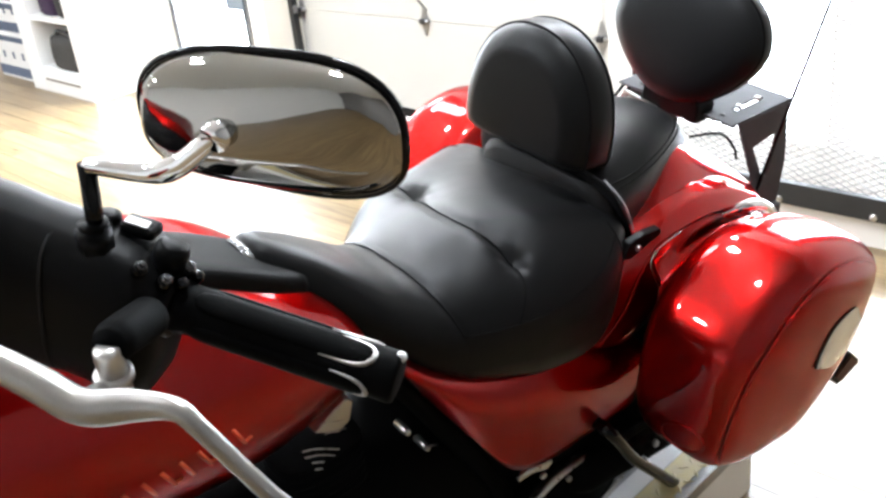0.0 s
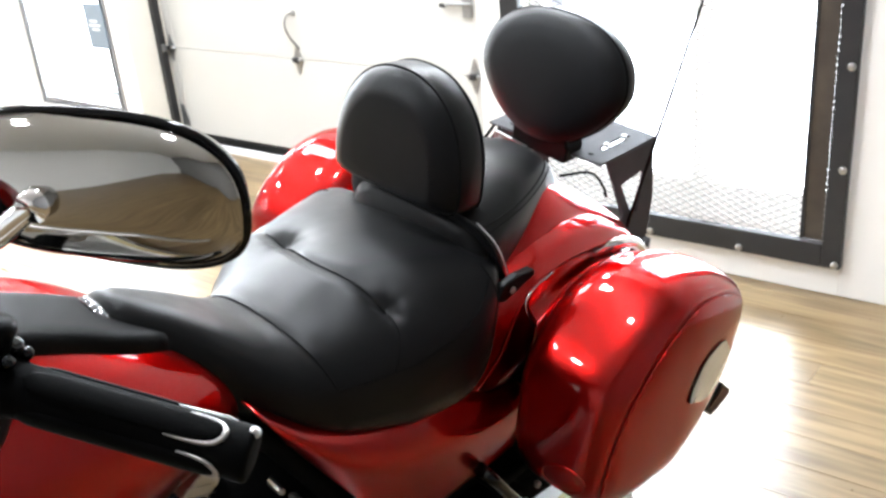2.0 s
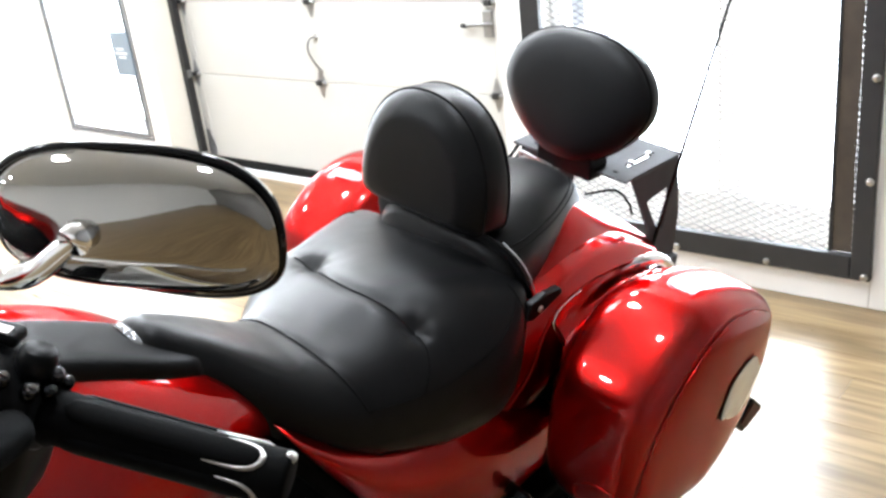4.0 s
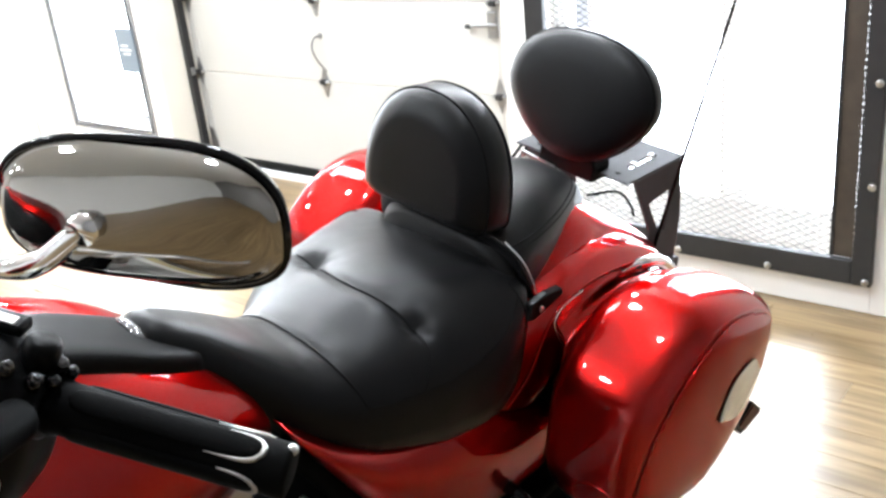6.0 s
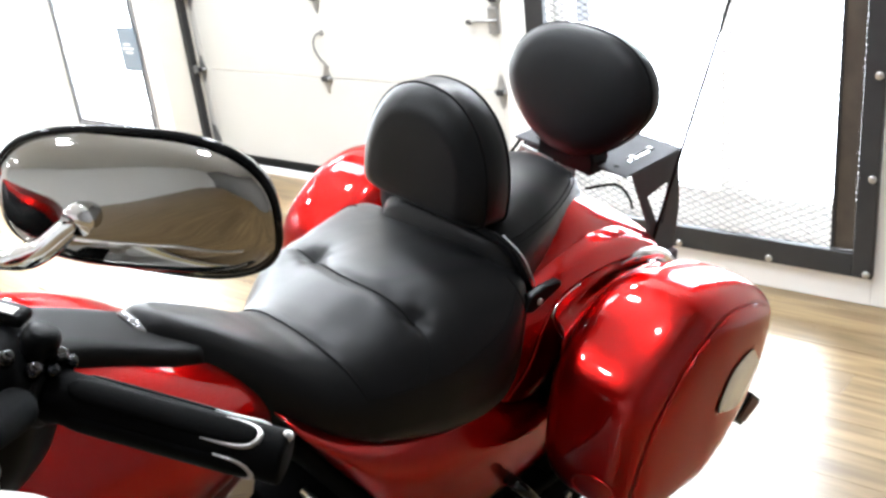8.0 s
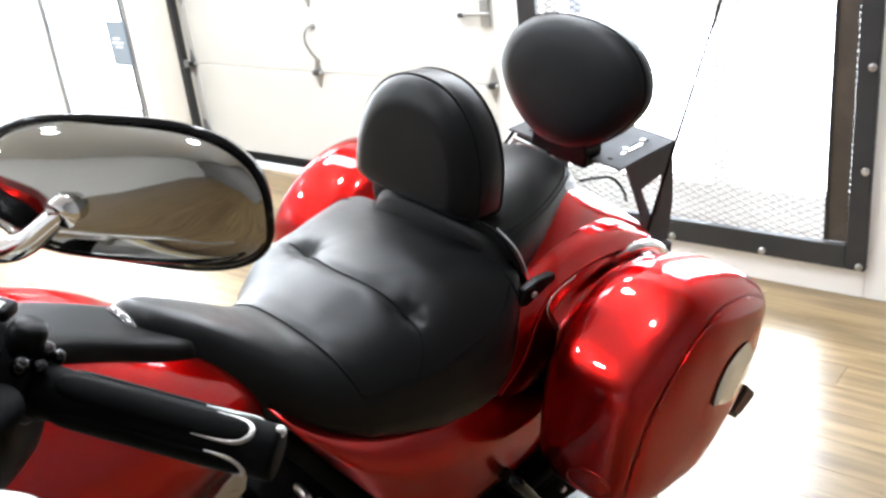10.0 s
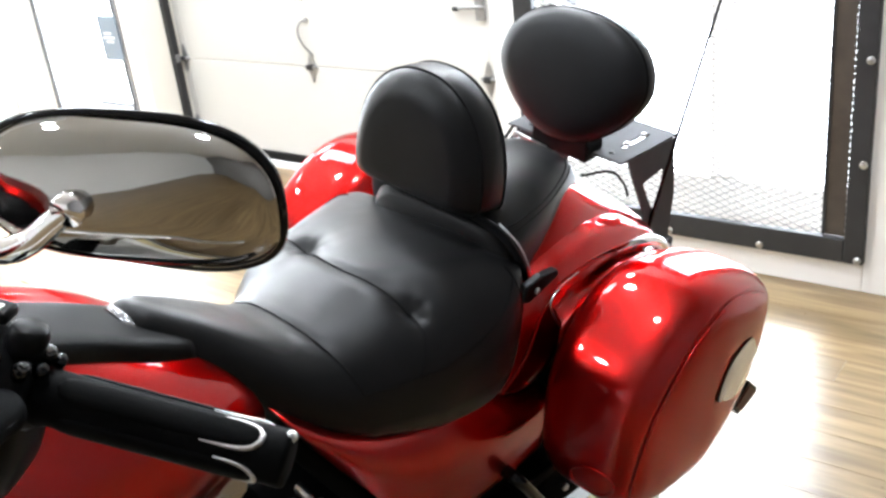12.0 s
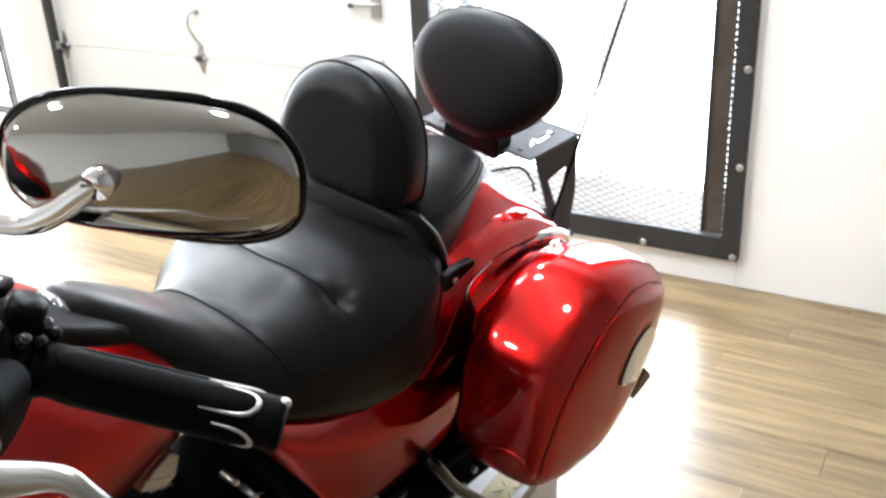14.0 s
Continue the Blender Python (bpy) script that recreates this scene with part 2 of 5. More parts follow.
def spline(rows, n):
    """Rows of numbers, passed through smoothly in n steps."""
    a = np.array(rows, float)
    d = np.r_[0, np.cumsum(np.maximum(np.linalg.norm(np.diff(a[:, :3], axis=0), axis=1), 1e-6) ** 0.5)]
    p = np.vstack([2 * a[0] - a[1], a, 2 * a[-1] - a[-2]])
    out = []
    for u in np.linspace(0, d[-1], n):
        i = min(int(np.searchsorted(d, u, "right")) - 1, len(a) - 2)
        t = (u - d[i]) / (d[i + 1] - d[i])
        b0, b1, b2, b3 = p[i:i + 4]
        out.append(0.5 * (2 * b1 + (b2 - b0) * t + (2 * b0 - 5 * b1 + 4 * b2 - b3) * t**2 + (3 * b1 - b0 - 3 * b2 + b3) * t**3))
    return np.array(out)


def rings(bm, loops, cap=True, closed=True):
    """Skins loops of points that all have the same count."""
    vs = [[bm.verts.new(p) for p in loop] for loop in loops]
    n = len(vs[0])
    for a, b in zip(vs, vs[1:]):
        for i in range(n if closed else n - 1):
            j = (i + 1) % n
            bm.faces.new((a[i], a[j], b[j], b[i]))
    if cap and closed:
        bm.faces.new(vs[0][::-1])
        bm.faces.new(vs[-1])
    return bm


def oval(y, x0, x1, z0, z1, power, n=40):
    """A rounded-square loop in the plane of x and z."""
    out = []
    for k in range(n):
        a = 2 * math.pi * k / n
        c, s = math.cos(a), math.sin(a)
        out.append(((x0 + x1) / 2 + (x1 - x0) / 2 * math.copysign(abs(c) ** (2 / power), c), y,
                    (z0 + z1) / 2 + (z1 - z0) / 2 * math.copysign(abs(s) ** (2 / power), s)))
    return out


def hull(rows, steps=26, n=40, power=None):
    """A body along y from rows of y, x0, x1, z0, z1, power."""
    loops = [oval(y, x0, x1, z0, z1, power or e, n) for y, x0, x1, z0, z1, e in spline(rows, steps)]
    return rings(bmesh.new(), loops)


def tube(points, radius, n=12, steps=0, bm=None, taper=None, flat=1.0):
    """A round bar along points."""
    pts = spline(points, steps) if steps else np.array(points, float)
    bm = bm or bmesh.new()
    loops, up = [], None
    for i, p in enumerate(pts):
        d = Vector(pts[min(i + 1, len(pts) - 1)] - pts[max(i - 1, 0)]).normalized()
        side = d.cross(Vector((0, 0, 1)) if up is None else up)
        if side.length < 0.05:
            side = d.cross(Vector((0, 1, 0)))
        side.normalize()
        up = side.cross(d).normalized()
        r = radius if taper is None else radius * float(np.interp(i / (len(pts) - 1), *taper))
        loops.append([Vector(p) + r * (math.cos(a) * side + flat * math.sin(a) * up) for a in (2 * math.pi * k / n for k in range(n))])
    return rings(bm, loops)


def disc(centre, axis, radius, depth, n=20, rim=0.0, bm=None):
    """A short round boss along an axis, its rim rounded."""
    c, a = Vector(centre), Vector(axis).normalized()
    s = [(-0.5, radius), (0.5 - rim, radius), (0.5 - rim * 0.3, radius * (1 - rim * 0.4)), (0.5, radius * (1 - rim))] if rim else [(-0.5, radius), (0.5, radius)]
    q = a.to_track_quat("Z", "Y").to_matrix()
    loops = [[c + a * (u * depth) + q @ Vector((r * math.cos(t), r * math.sin(t), 0)) for t in (2 * math.pi * k / n for k in range(n))] for u, r in s]
    return rings(bm or bmesh.new(), loops)


def slab(outline, axis, at, depth, bm=None, hole=None):
    """A flat plate: an outline in two axes, pushed along the third; hole: a second outline of the same count, cut out."""
    o = {"x": lambda u, v, w: (w, u, v), "y": lambda u, v, w: (u, w, v), "z": lambda u, v, w: (u, v, w)}[axis]
    bm = bm or bmesh.new()
    a = [bm.verts.new(o(u, v, at)) for u, v in outline]
    b = [bm.verts.new(o(u, v, at + depth)) for u, v in outline]
    n = len(outline)
    for i in range(n):
        bm.faces.new((a[i], a[(i + 1) % n], b[(i + 1) % n], b[i]))
    if hole:
        c = [bm.verts.new(o(u, v, at)) for u, v in hole]
        d = [bm.verts.new(o(u, v, at + depth)) for u, v in hole]
        for i in range(n):
            j = (i + 1) % n
            bm.faces.new((c[i], d[i], d[j], c[j]))
            bm.faces.new((a[i], c[i], c[j], a[j]))
            bm.faces.new((b[i], b[j], d[j], d[i]))
    else:
        bm.faces.new(a[::-1])
        bm.faces.new(b)
    return bm


def empty(name, label, category, m=None, group=""):
    ob = new(name)
    ob.empty_display_size = 0.1
    if m is not None:
        ob.matrix_basis = m
    return tagged(ob, label, category, group)


def structure(name, bm, mat, label, smooth=False, bevel=0.0, category="structure"):
    return tagged(part(name, bm, mat, None, "", smooth, bevel), label, category, kind="structure")


# ---- the room ----
structure("floor", box(-9.2, 7.6, -5.8, 3.6, -0.12, -0.006), SLAB, "oak-look vinyl plank floor with a sheen", category="floor")
structure("ceiling", box(-9.2, 7.6, -5.8, 3.6, 3.2, 3.35), CEILING_PAINT, "plain white painted ceiling", category="ceiling")
structure("wall_south", box(-9.2, 7.6, -5.8, -5.6, 0, 3.2), SOUTH_PAINT, "plain grey-white wall", category="wall")
structure("wall_west", box(-9.2, -9.0, -5.6, 3.1, 0, 3.2), WALL_PAINT, "plain off-white wall", category="wall")
# unseen east wall, its dark grey chosen to weaken reflections on the near side
structure("wall_east", box(2.5, 2.7, -5.6, 3.08, 0, 3.2), UNSEEN_WALL_GREY, "plain unseen wall, added dark grey to dim reflections", category="wall")
bm = box(0.212, 7.6, WALL, 3.40, 0, 3.2)                       # right of the screened window
box(-1.06, 0.212, WALL, 3.40, 0, 0.114, bm)                     # below it
box(-1.06, 0.212, WALL, 3.40, 2.25, 3.2, bm)                   # above it
box(-1.19, -1.06, WALL, 3.40, 0, 3.2, bm)                      # pillar
box(-3.47, -1.19, WALL, 3.40, 2.25, 3.2, bm)                   # over the overhead door
box(-3.60, -3.47, WALL, 3.40, 0, 3.2, bm)                      # pillar
box(-4.47, -3.60, WALL, 3.40, 0, 0.20, bm)                     # below the glazed door
box(-4.47, -3.60, WALL, 3.40, 2.12, 3.2, bm)
box(-9.2, -4.47, WALL, 3.40, 0, 3.2, bm)
structure("wall_north", bm, WALL_PAINT, "off-white painted wall with door and window openings", bevel=0.004, category="wall")
structure("trim_jamb", box(-3.474, -3.466, WALL + 0.01, DOOR, 0.0, 2.25), JAMB_PAINT, "cream painted jamb beside the overhead door", category="trim")
structure("ground", box(-60, 60, 3.4, 160, -0.3, -0.05), CONCRETE, "pale concrete yard outside", category="ground")
structure("backdrop", slab([(-30, -0.3), (30, -0.3), (30, 16), (-30, 16)], "y", 26.0, 0.05), glow("overcast_glare", (1.0, 1.0, 1.0), 5.0), "blank white glare of daylight outside", category="backdrop")

# ---- motorcycle ----
BIKE = pose(-0.31, 0, 0, 0, 0, -5.7) @ pose(0, 0, 0, 0, 10, 0)
bike = empty("motorcycle", "candy red touring motorcycle, black leather seats, parked leaning on its stand", "motorcycle", BIKE)


def loft(rows, side, nu=44, nv=22, depth=0.02):
    """A pressed body panel through rows of points, mirrored by side, its edges turned in."""
    across = [spline(r, nu) for r in rows]
    grid = [spline([r[k] for r in across], nv) for k in range(nu)]
    b = rings(bmesh.new(), [[Vector((side * p[0], p[1], p[2])) for p in col] for col in grid], False, False)
    lip = bmesh.ops.extrude_edge_only(b, edges=[e for e in b.edges if e.is_boundary])["geom"]
    bmesh.ops.translate(b, vec=(-side * depth, 0, 0), verts=[v for v in lip if isinstance(v, bmesh.types.BMVert)])
    return b


def surface_x(rows, y, z):
    """The outer x of a hull at y and z."""
    r = spline(rows, 80)
    y0, x0, x1, z0, z1, e = (np.interp(y, r[:, 0], r[:, k]) for k in range(6))
    v = min(1.0, abs((z - (z0 + z1) / 2) / ((z1 - z0) / 2)))
    return (x0 + x1) / 2 + (x1 - x0) / 2 * (1 - v ** e) ** (1 / e)


# saddle
SEAT = [(0.655, 0.022, 1.006, 0.985), (0.668, 0.042, 1.032, 0.964), (0.695, 0.058, 1.042, 0.940), (0.750, 0.082, 1.012, 0.897),
        (0.820, 0.130, 0.964, 0.838), (0.880, 0.162, 0.928, 0.805), (0.950, 0.190, 0.922, 0.776), (1.040, 0.210, 0.938, 0.750),
        (1.107, 0.219, 0.945, 0.738), (1.170, 0.224, 0.946, 0.740), (1.215, 0.219, 0.944, 0.772), (1.250, 0.203, 0.940, 0.832), (1.280, 0.176, 0.930, 0.880), (1.305, 0.145, 0.902, 0.885)]
SEAT_ROWS = spline(SEAT, 90)


def seat_seam(x):
    """Where the cross seam between the dimples runs."""
    return 1.044 + (0.029 if x < 0.008 else 0.014) * min(1.0, ((x - 0.008) / 0.13) ** 2)


def front_seam(s):
    return 0.905 + (0.032 if s > 0 else -0.03) * s * s


def seat_point(y, s, lift=0.0):
    """A place on the saddle: y along the machine, s from -1 (its right edge) to 1 (its left edge)."""
    w, zc, zr = (float(np.interp(y, SEAT_ROWS[:, 0], SEAT_ROWS[:, k])) for k in (1, 2, 3))
    a = abs(s) * math.pi / 2
    e = float(np.interp(y, [0.84, 1.02], [0.0, 1.0]))            # from a round nose to a broad dome
    far = float(np.interp(y, [0.92, 1.05], [0.0, 1.0])) if s < 0 else 0.0
    near = e if s > 0 else 0.0
    x = math.copysign(w * math.sin(a) ** (0.82 - 0.12 * far - 0.06 * near), s) * (1 + 0.15 * far + 0.16 * far * float(np.interp(y, [1.12, 1.29], [0.0, 1.0])) - (0.24 * math.exp(-((y - 0.895) / 0.075) ** 2) if s < 0 else 0))
    z = zr + (zc - zr) * max(0.0, math.cos(a)) ** (0.62 - 0.12 * far - 0.03 * near)
    z += 0.10 * x * e * math.exp(-(x / 0.17) ** 4)                # the crown lies level on the leaning machine
    q0 = y - seat_seam(x)
    for bx in (-0.122, 0.138):                                   # buttoned dimples with puckers
        q, dx = y - (1.073 if bx < 0 else 1.058), x - bx
        r2 = q * q + dx * dx
        z -= 0.010 * math.exp(-r2 / 0.0004) + 0.008 * math.exp(-r2 / 0.0032)
        z -= 0.003 * math.exp(-(q * q / 0.00025 + dx * dx / 0.004))
        z += 0.0010 * math.sin(7 * math.atan2(q, dx) + 1) * math.exp(-r2 / 0.0011) * min(1.0, r2 / 0.00008)
    z -= 0.0042 * math.exp(-(q0 / 0.013) ** 2) * (1 if abs(x - 0.008) < 0.13 else 0.3)
    z -= 0.0030 * math.exp(-((y - front_seam(s)) / 0.008) ** 2)
    return Vector((x, y, z + lift))


loops = []
for y in np.concatenate([np.linspace(0.655, 0.86, 26), np.linspace(0.866, 1.305, 116)]):
    edge = [seat_point(y, s) for s in np.linspace(-1, 1, 97)]
    loops.append(edge + [Vector((edge[-1].x * 0.96, y, edge[-1].z - 0.012)), Vector((edge[-1].x * 0.8, y, edge[-1].z - 0.02)), Vector((edge[0].x * 0.8, y, edge[0].z - 0.02)), Vector((edge[0].x * 0.96, y, edge[0].z - 0.012))])
seat = part("saddle", rings(bmesh.new(), loops), LEATHER, bike, "black leather rider's saddle, two buttoned dimples, stitched seams")
part("seam", tube([seat_point(front_seam(u), u, 0.0012) for u in np.linspace(-0.8, 0.80, 44)], 0.0014, 6), THREAD, seat)


def seam_at(x):
    """The share s at which the cross seam reaches x."""
    return min((abs(seat_point(seat_seam(x), u).x - x), u) for u in np.linspace(-1, 1, 201))[1]


part("seam", tube([seat_point(seat_seam(x), seam_at(x), 0.001) for x in np.linspace(-0.17, 0.138, 40)], 0.0017, 6), THREAD, seat)
s0 = seam_at(0.138)
part("seam", tube([seat_point(1.058 - 0.04 * k ** 1.8, s0 + (0.80 - s0) * k, 0.001) for k in np.linspace(0, 1, 24)], 0.0014, 6), THREAD, seat)
for side in (1, -1):
    part("seam", tube([seat_point(y, side * (0.80 - 0.15 * max(0, (y - 1.0) / 0.25) ** 2), 0.001) for y in np.linspace(0.926, 1.25, 40)], 0.0011, 6), THREAD, seat)
    part("seam", tube([seat_point(1.244 + 0.012 * (u - 0.3), side * u, 0.001) for u in np.linspace(0.52, 0.98, 20)], 0.0012, 6), THREAD, seat)
part("nose_trim", tube([seat_point(0.668, u, 0.001) for u in np.linspace(-0.75, 0.92, 18)], 0.0085, 10), TRIM, seat, "glossy dark trim at the saddle's tip")

# rider's backrest
def rest_outline(w, h, n=64):
    """Round top, nearly straight bottom with tight corners; z from 0 to h."""
    out = []
    for k in range(n):
        a = 2 * math.pi * k / n
        c, s = math.cos(a), math.sin(a)
        if s >= 0:
            out.append((w / 2 * math.copysign(abs(c) ** 0.88, c), 0.20 * h + 0.80 * h * s ** 0.94))
        else:
            out.append((w / 2 * math.copysign(abs(c) ** 0.26, c) * (1 - 0.02 * abs(s)), 0.20 * h - 0.20 * h * abs(s) ** 0.42))
    return out


def cushion(outline, layers, centre, lean, pivot=0.0):
    """A cushion of loops; layers of depth and size, shrunk towards a point on its middle line."""
    turn = Matrix.Rotation(radians(lean), 3, "X")
    return rings(bmesh.new(), [[turn @ Vector((x * g, d, pivot + (z - pivot) * g)) + Vector(centre) for x, z in outline] for d, g in layers])


def welt(outline, depth, grow, centre, lean, pivot=0.0, r=0.0022):
    turn = Matrix.Rotation(radians(lean), 3, "X")
    pts = [turn @ Vector((x * grow, depth, pivot + (z - pivot) * grow)) + Vector(centre) for x, z in outline]
    return tube(pts + pts[:2], r, 6)


R1 = rest_outline(0.286, 0.214)
C1, LEAN1, PIV1 = (-0.028, 1.254, 0.988), -5, 0.065
rest = part("backrest", cushion(R1, [(-0.0515, 0.15), (-0.0515, 0.45), (-0.0510, 0.68), (-0.0500, 0.735), (-0.0470, 0.785), (-0.0420, 0.845), (-0.0360, 0.905), (-0.0290, 0.955), (-0.0230, 0.984), (-0.0195, 0.995), (-0.016, 0.998), (-0.008, 1.012), (0.008, 1.018), (0.026, 1.014), (0.036, 1.004), (0.043, 0.99), (0.051, 0.95), (0.057, 0.85), (0.059, 0.5)], C1, LEAN1, PIV1), LEATHER, bike, "black padded rider's backrest with a domed top and piping")
part("piping", welt(R1, -0.0185, 1.002, C1, LEAN1, PIV1), THREAD, rest)
part("piping", welt(R1, 0.037, 1.006, C1, LEAN1, PIV1), THREAD, rest)
part("upright", tube([(-0.028, 1.285, 0.88), (-0.028, 1.285, 0.98), (-0.028, 1.29, 1.05)], 0.012, 10), GLOSS_BLACK, rest)

# passenger's seat and strap
PSEAT = [(1.245, -0.140, 0.140, 0.80, 0.968, 3.2), (1.275, -0.158, 0.158, 0.79, 0.990, 3.2), (1.36, -0.148, 0.148, 0.81, 1.008, 2.8), (1.44, -0.126, 0.126, 0.835, 1.014, 2.6), (1.52, -0.098, 0.098, 0.85, 1.004, 2.5), (1.565, -0.078, 0.078, 0.86, 0.975, 2.4), (1.59, -0.035, 0.035, 0.88, 0.93, 2.2)]
pseat = part("passenger_seat", hull(PSEAT, 34, 60), LEATHER, bike, "black leather passenger seat with a double-stitched edge")
part("seam", tube([(surface_x(PSEAT, y, 0.968 + 0.06 * (y - 1.27)) + 0.001, y, 0.968 + 0.06 * (y - 1.27)) for y in np.linspace(1.27, 1.54, 24)], 0.0016, 6), THREAD, pseat)
part("seam", tube([(surface_x(PSEAT, y, 0.960 + 0.06 * (y - 1.27)) + 0.001, y, 0.960 + 0.06 * (y - 1.27)) for y in np.linspace(1.27, 1.54, 24)], 0.0011, 6), THREAD, pseat)
STRAP = [(0.164, 1.306, 0.858), (0.163, 1.290, 0.902), (0.152, 1.272, 0.946), (0.122, 1.260, 0.975), (0.0, 1.256, 0.986), (-0.122, 1.260, 0.975), (-0.152, 1.272, 0.946), (-0.163, 1.290, 0.902), (-0.164, 1.306, 0.858)]
strap = part("grab_strap", tube(STRAP, 0.0165, 12, 60, flat=0.22), LEATHER_SIDE, bike, "black leather grab strap across the seats")
part("stitching", tube([(x * 1.045, y + 0.012, z + 0.004) for x, y, z in STRAP[:4]], 0.0011, 6, 20), PALE, strap, "pale stitching")
for side in (1, -1):
    hook = part("strap_anchor", slab([(1.250, 0.868), (1.27, 0.861), (1.315, 0.874), (1.345, 0.882), (1.342, 0.895), (1.30, 0.900), (1.262, 0.895)], "x", 0.187 * side, 0.016 * side), PLASTIC, bike, "black strap anchor", smooth=False, bevel=0.003)
    part("screw", disc((0.205 * side, 1.285, 0.878), (side, 0, 0), 0.006, 0.004, 12, 0.4), STEEL, hook)

# passenger's backrest pad
R2 = [((0.170 + 0.006 * math.sin(a)) * math.copysign(abs(math.cos(a)) ** 0.86, math.cos(a)) * (1 - 0.24 * max(0, -math.sin(a)) ** 1.3), 0.122 * math.sin(a) * (1.0 if math.sin(a) > 0 else 1.08)) for a in (2 * math.pi * k / 64 for k in range(64))]
C2, LEAN2 = (-0.037, 1.685, 1.088), -9
prest = part("passenger_backrest", cushion(R2, [(-0.052, 0.2), (-0.050, 0.5), (-0.045, 0.74), (-0.036, 0.88), (-0.024, 0.965), (-0.012, 1.0), (0.002, 1.012), (0.018, 1.005), (0.032, 0.965), (0.042, 0.86), (0.045, 0.5)], C2, LEAN2), LEATHER_SIDE, bike, "large black oval passenger backrest pad")
part("piping", welt(R2, -0.010, 1.004, C2, LEAN2, 0, 0.002), THREAD, prest)
part("mounting_block", slab([(-0.10, 0.935), (-0.098, 0.985), (0.03, 0.985), (0.038, 0.96), (0.035, 0.93)], "y", 1.648, 0.055), PLASTIC, prest, "black mounting block", smooth=False, bevel=0.004)
clamp = part("clamp", slab([(-0.140, 0.922), (-0.140, 0.950), (-0.055, 0.940), (-0.055, 0.912)], "y", 1.640, 0.006), STEEL, prest, "bright steel clamp bar", smooth=False, bevel=0.001)
for x, z in ((-0.122, 0.934), (-0.078, 0.929)):
    part("bolt", disc((x, 1.637, z), (0, -1, 0), 0.007, 0.006, 12, 0.3), STEEL, clamp)

# luggage rack
def cut_plate(xs, ys, z, depth, gaps):
    """A flat plate on a grid of cuts, with the cells in gaps left open."""
    bm = bmesh.new()
    solid = {(i, j) for i in range(len(xs) - 1) for j in range(len(ys) - 1)} - set(gaps)
    v = {(i, j, k): bm.verts.new((xs[i], ys[j], z + k * depth)) for i in range(len(xs)) for j in range(len(ys)) for k in (0, 1)}
    for i, j in solid:
        bm.faces.new([v[a, b, 1] for a, b in ((i, j), (i + 1, j), (i + 1, j + 1), (i, j + 1))])
        bm.faces.new([v[a, b, 0] for a, b in ((i, j), (i, j + 1), (i + 1, j + 1), (i + 1, j))])
        for (di, dj), (a, b) in (((0, -1), ((0, 0), (1, 0))), ((1, 0), ((1, 0), (1, 1))), ((0, 1), ((1, 1), (0, 1))), ((-1, 0), ((0, 1), (0, 0)))):
            if (i + di, j + dj) not in solid:
                p, q = (i + a[0], j + a[1]), (i + b[0], j + b[1])
                bm.faces.new([v[(*p, 0)], v[(*q, 0)], v[(*q, 1)], v[(*p, 1)]])
    bmesh.ops.delete(bm, geom=[w for w in bm.verts if not w.link_faces], context="VERTS")
    return bm


RZ = 0.944
bm = cut_plate((-0.176, -0.139, -0.129, -0.0985, 0.0285, 0.059, 0.069, 0.106), (1.668, 1.70, 1.732, 1.828, 1.872), RZ, 0.005, ((1, 2), (5, 2), (3, 0)))
rack = part("rack_plate", bm, POWDER, bike, "grey powder-coated steel rack plate with bolted slots", smooth=False)
for x in (0.064, -0.134):
    for y in (1.748, 1.812):
        part("bolt", disc((x, y, RZ + 0.008), (0, 0, 1), 0.0068, 0.006, 14, 0.35), STEEL, rack)
    # black disc laid on the plate for the shade in a hole
    part("hole_shade_disc", disc((x, 1.695, RZ + 0.0052), (0, 0, 1), 0.006, 0.001, 12), SEAL, rack)
for side in (1, -1):
    x = 0.1015 if side > 0 else -0.177
    leg = slab([(1.690, RZ), (1.72, RZ), (1.84, RZ), (1.860, RZ), (1.896, 0.80), (1.898, 0.70), (1.785, 0.70), (1.778, 0.80)], "x", x, 0.006, None,
               [(1.757, 0.873), (1.77, 0.877), (1.825, 0.884), (1.838, 0.878), (1.842, 0.82), (1.835, 0.785), (1.815, 0.785), (1.800, 0.81)])
    leg = part("rack_leg", leg, POWDER, bike, "grey steel rack bracket with a cut-out", smooth=False)
    part("foot", box(x - 0.012, x + 0.022, 1.79, 1.895, 0.665, 0.705), POWDER, leg, smooth=False, bevel=0.004)
for y in (1.60, 1.635):
    part("rack_rod", tube([(-0.172, y + 0.09, 0.945), (-0.172, y + 0.03, 0.90), (-0.172, y - 0.04, 0.85)], 0.004, 8), GLOSS_BLACK, bike, "thin black rack rod")
ant = part("antenna", tube([(0.104, 1.800, 0.72), (0.116, 1.810, 0.83), (0.245, 1.92, 1.97)], 0.0042, 8, 12, taper=([0, 0.2, 1], [1.3, 1, 0.5])), GLOSS_BLACK, bike, "thin black whip antenna")
part("base", disc((0.104, 1.800, 0.73), (0.1, 0.1, 1), 0.011, 0.04, 14, 0.3), PLASTIC, ant)
part("cable", tube([(0.06, 1.60, 0.93), (0.085, 1.665, 0.925), (0.098, 1.70, 0.89), (0.10, 1.715, 0.86)], 0.003, 8, 20), RUBBER, bike, "thin black cable")

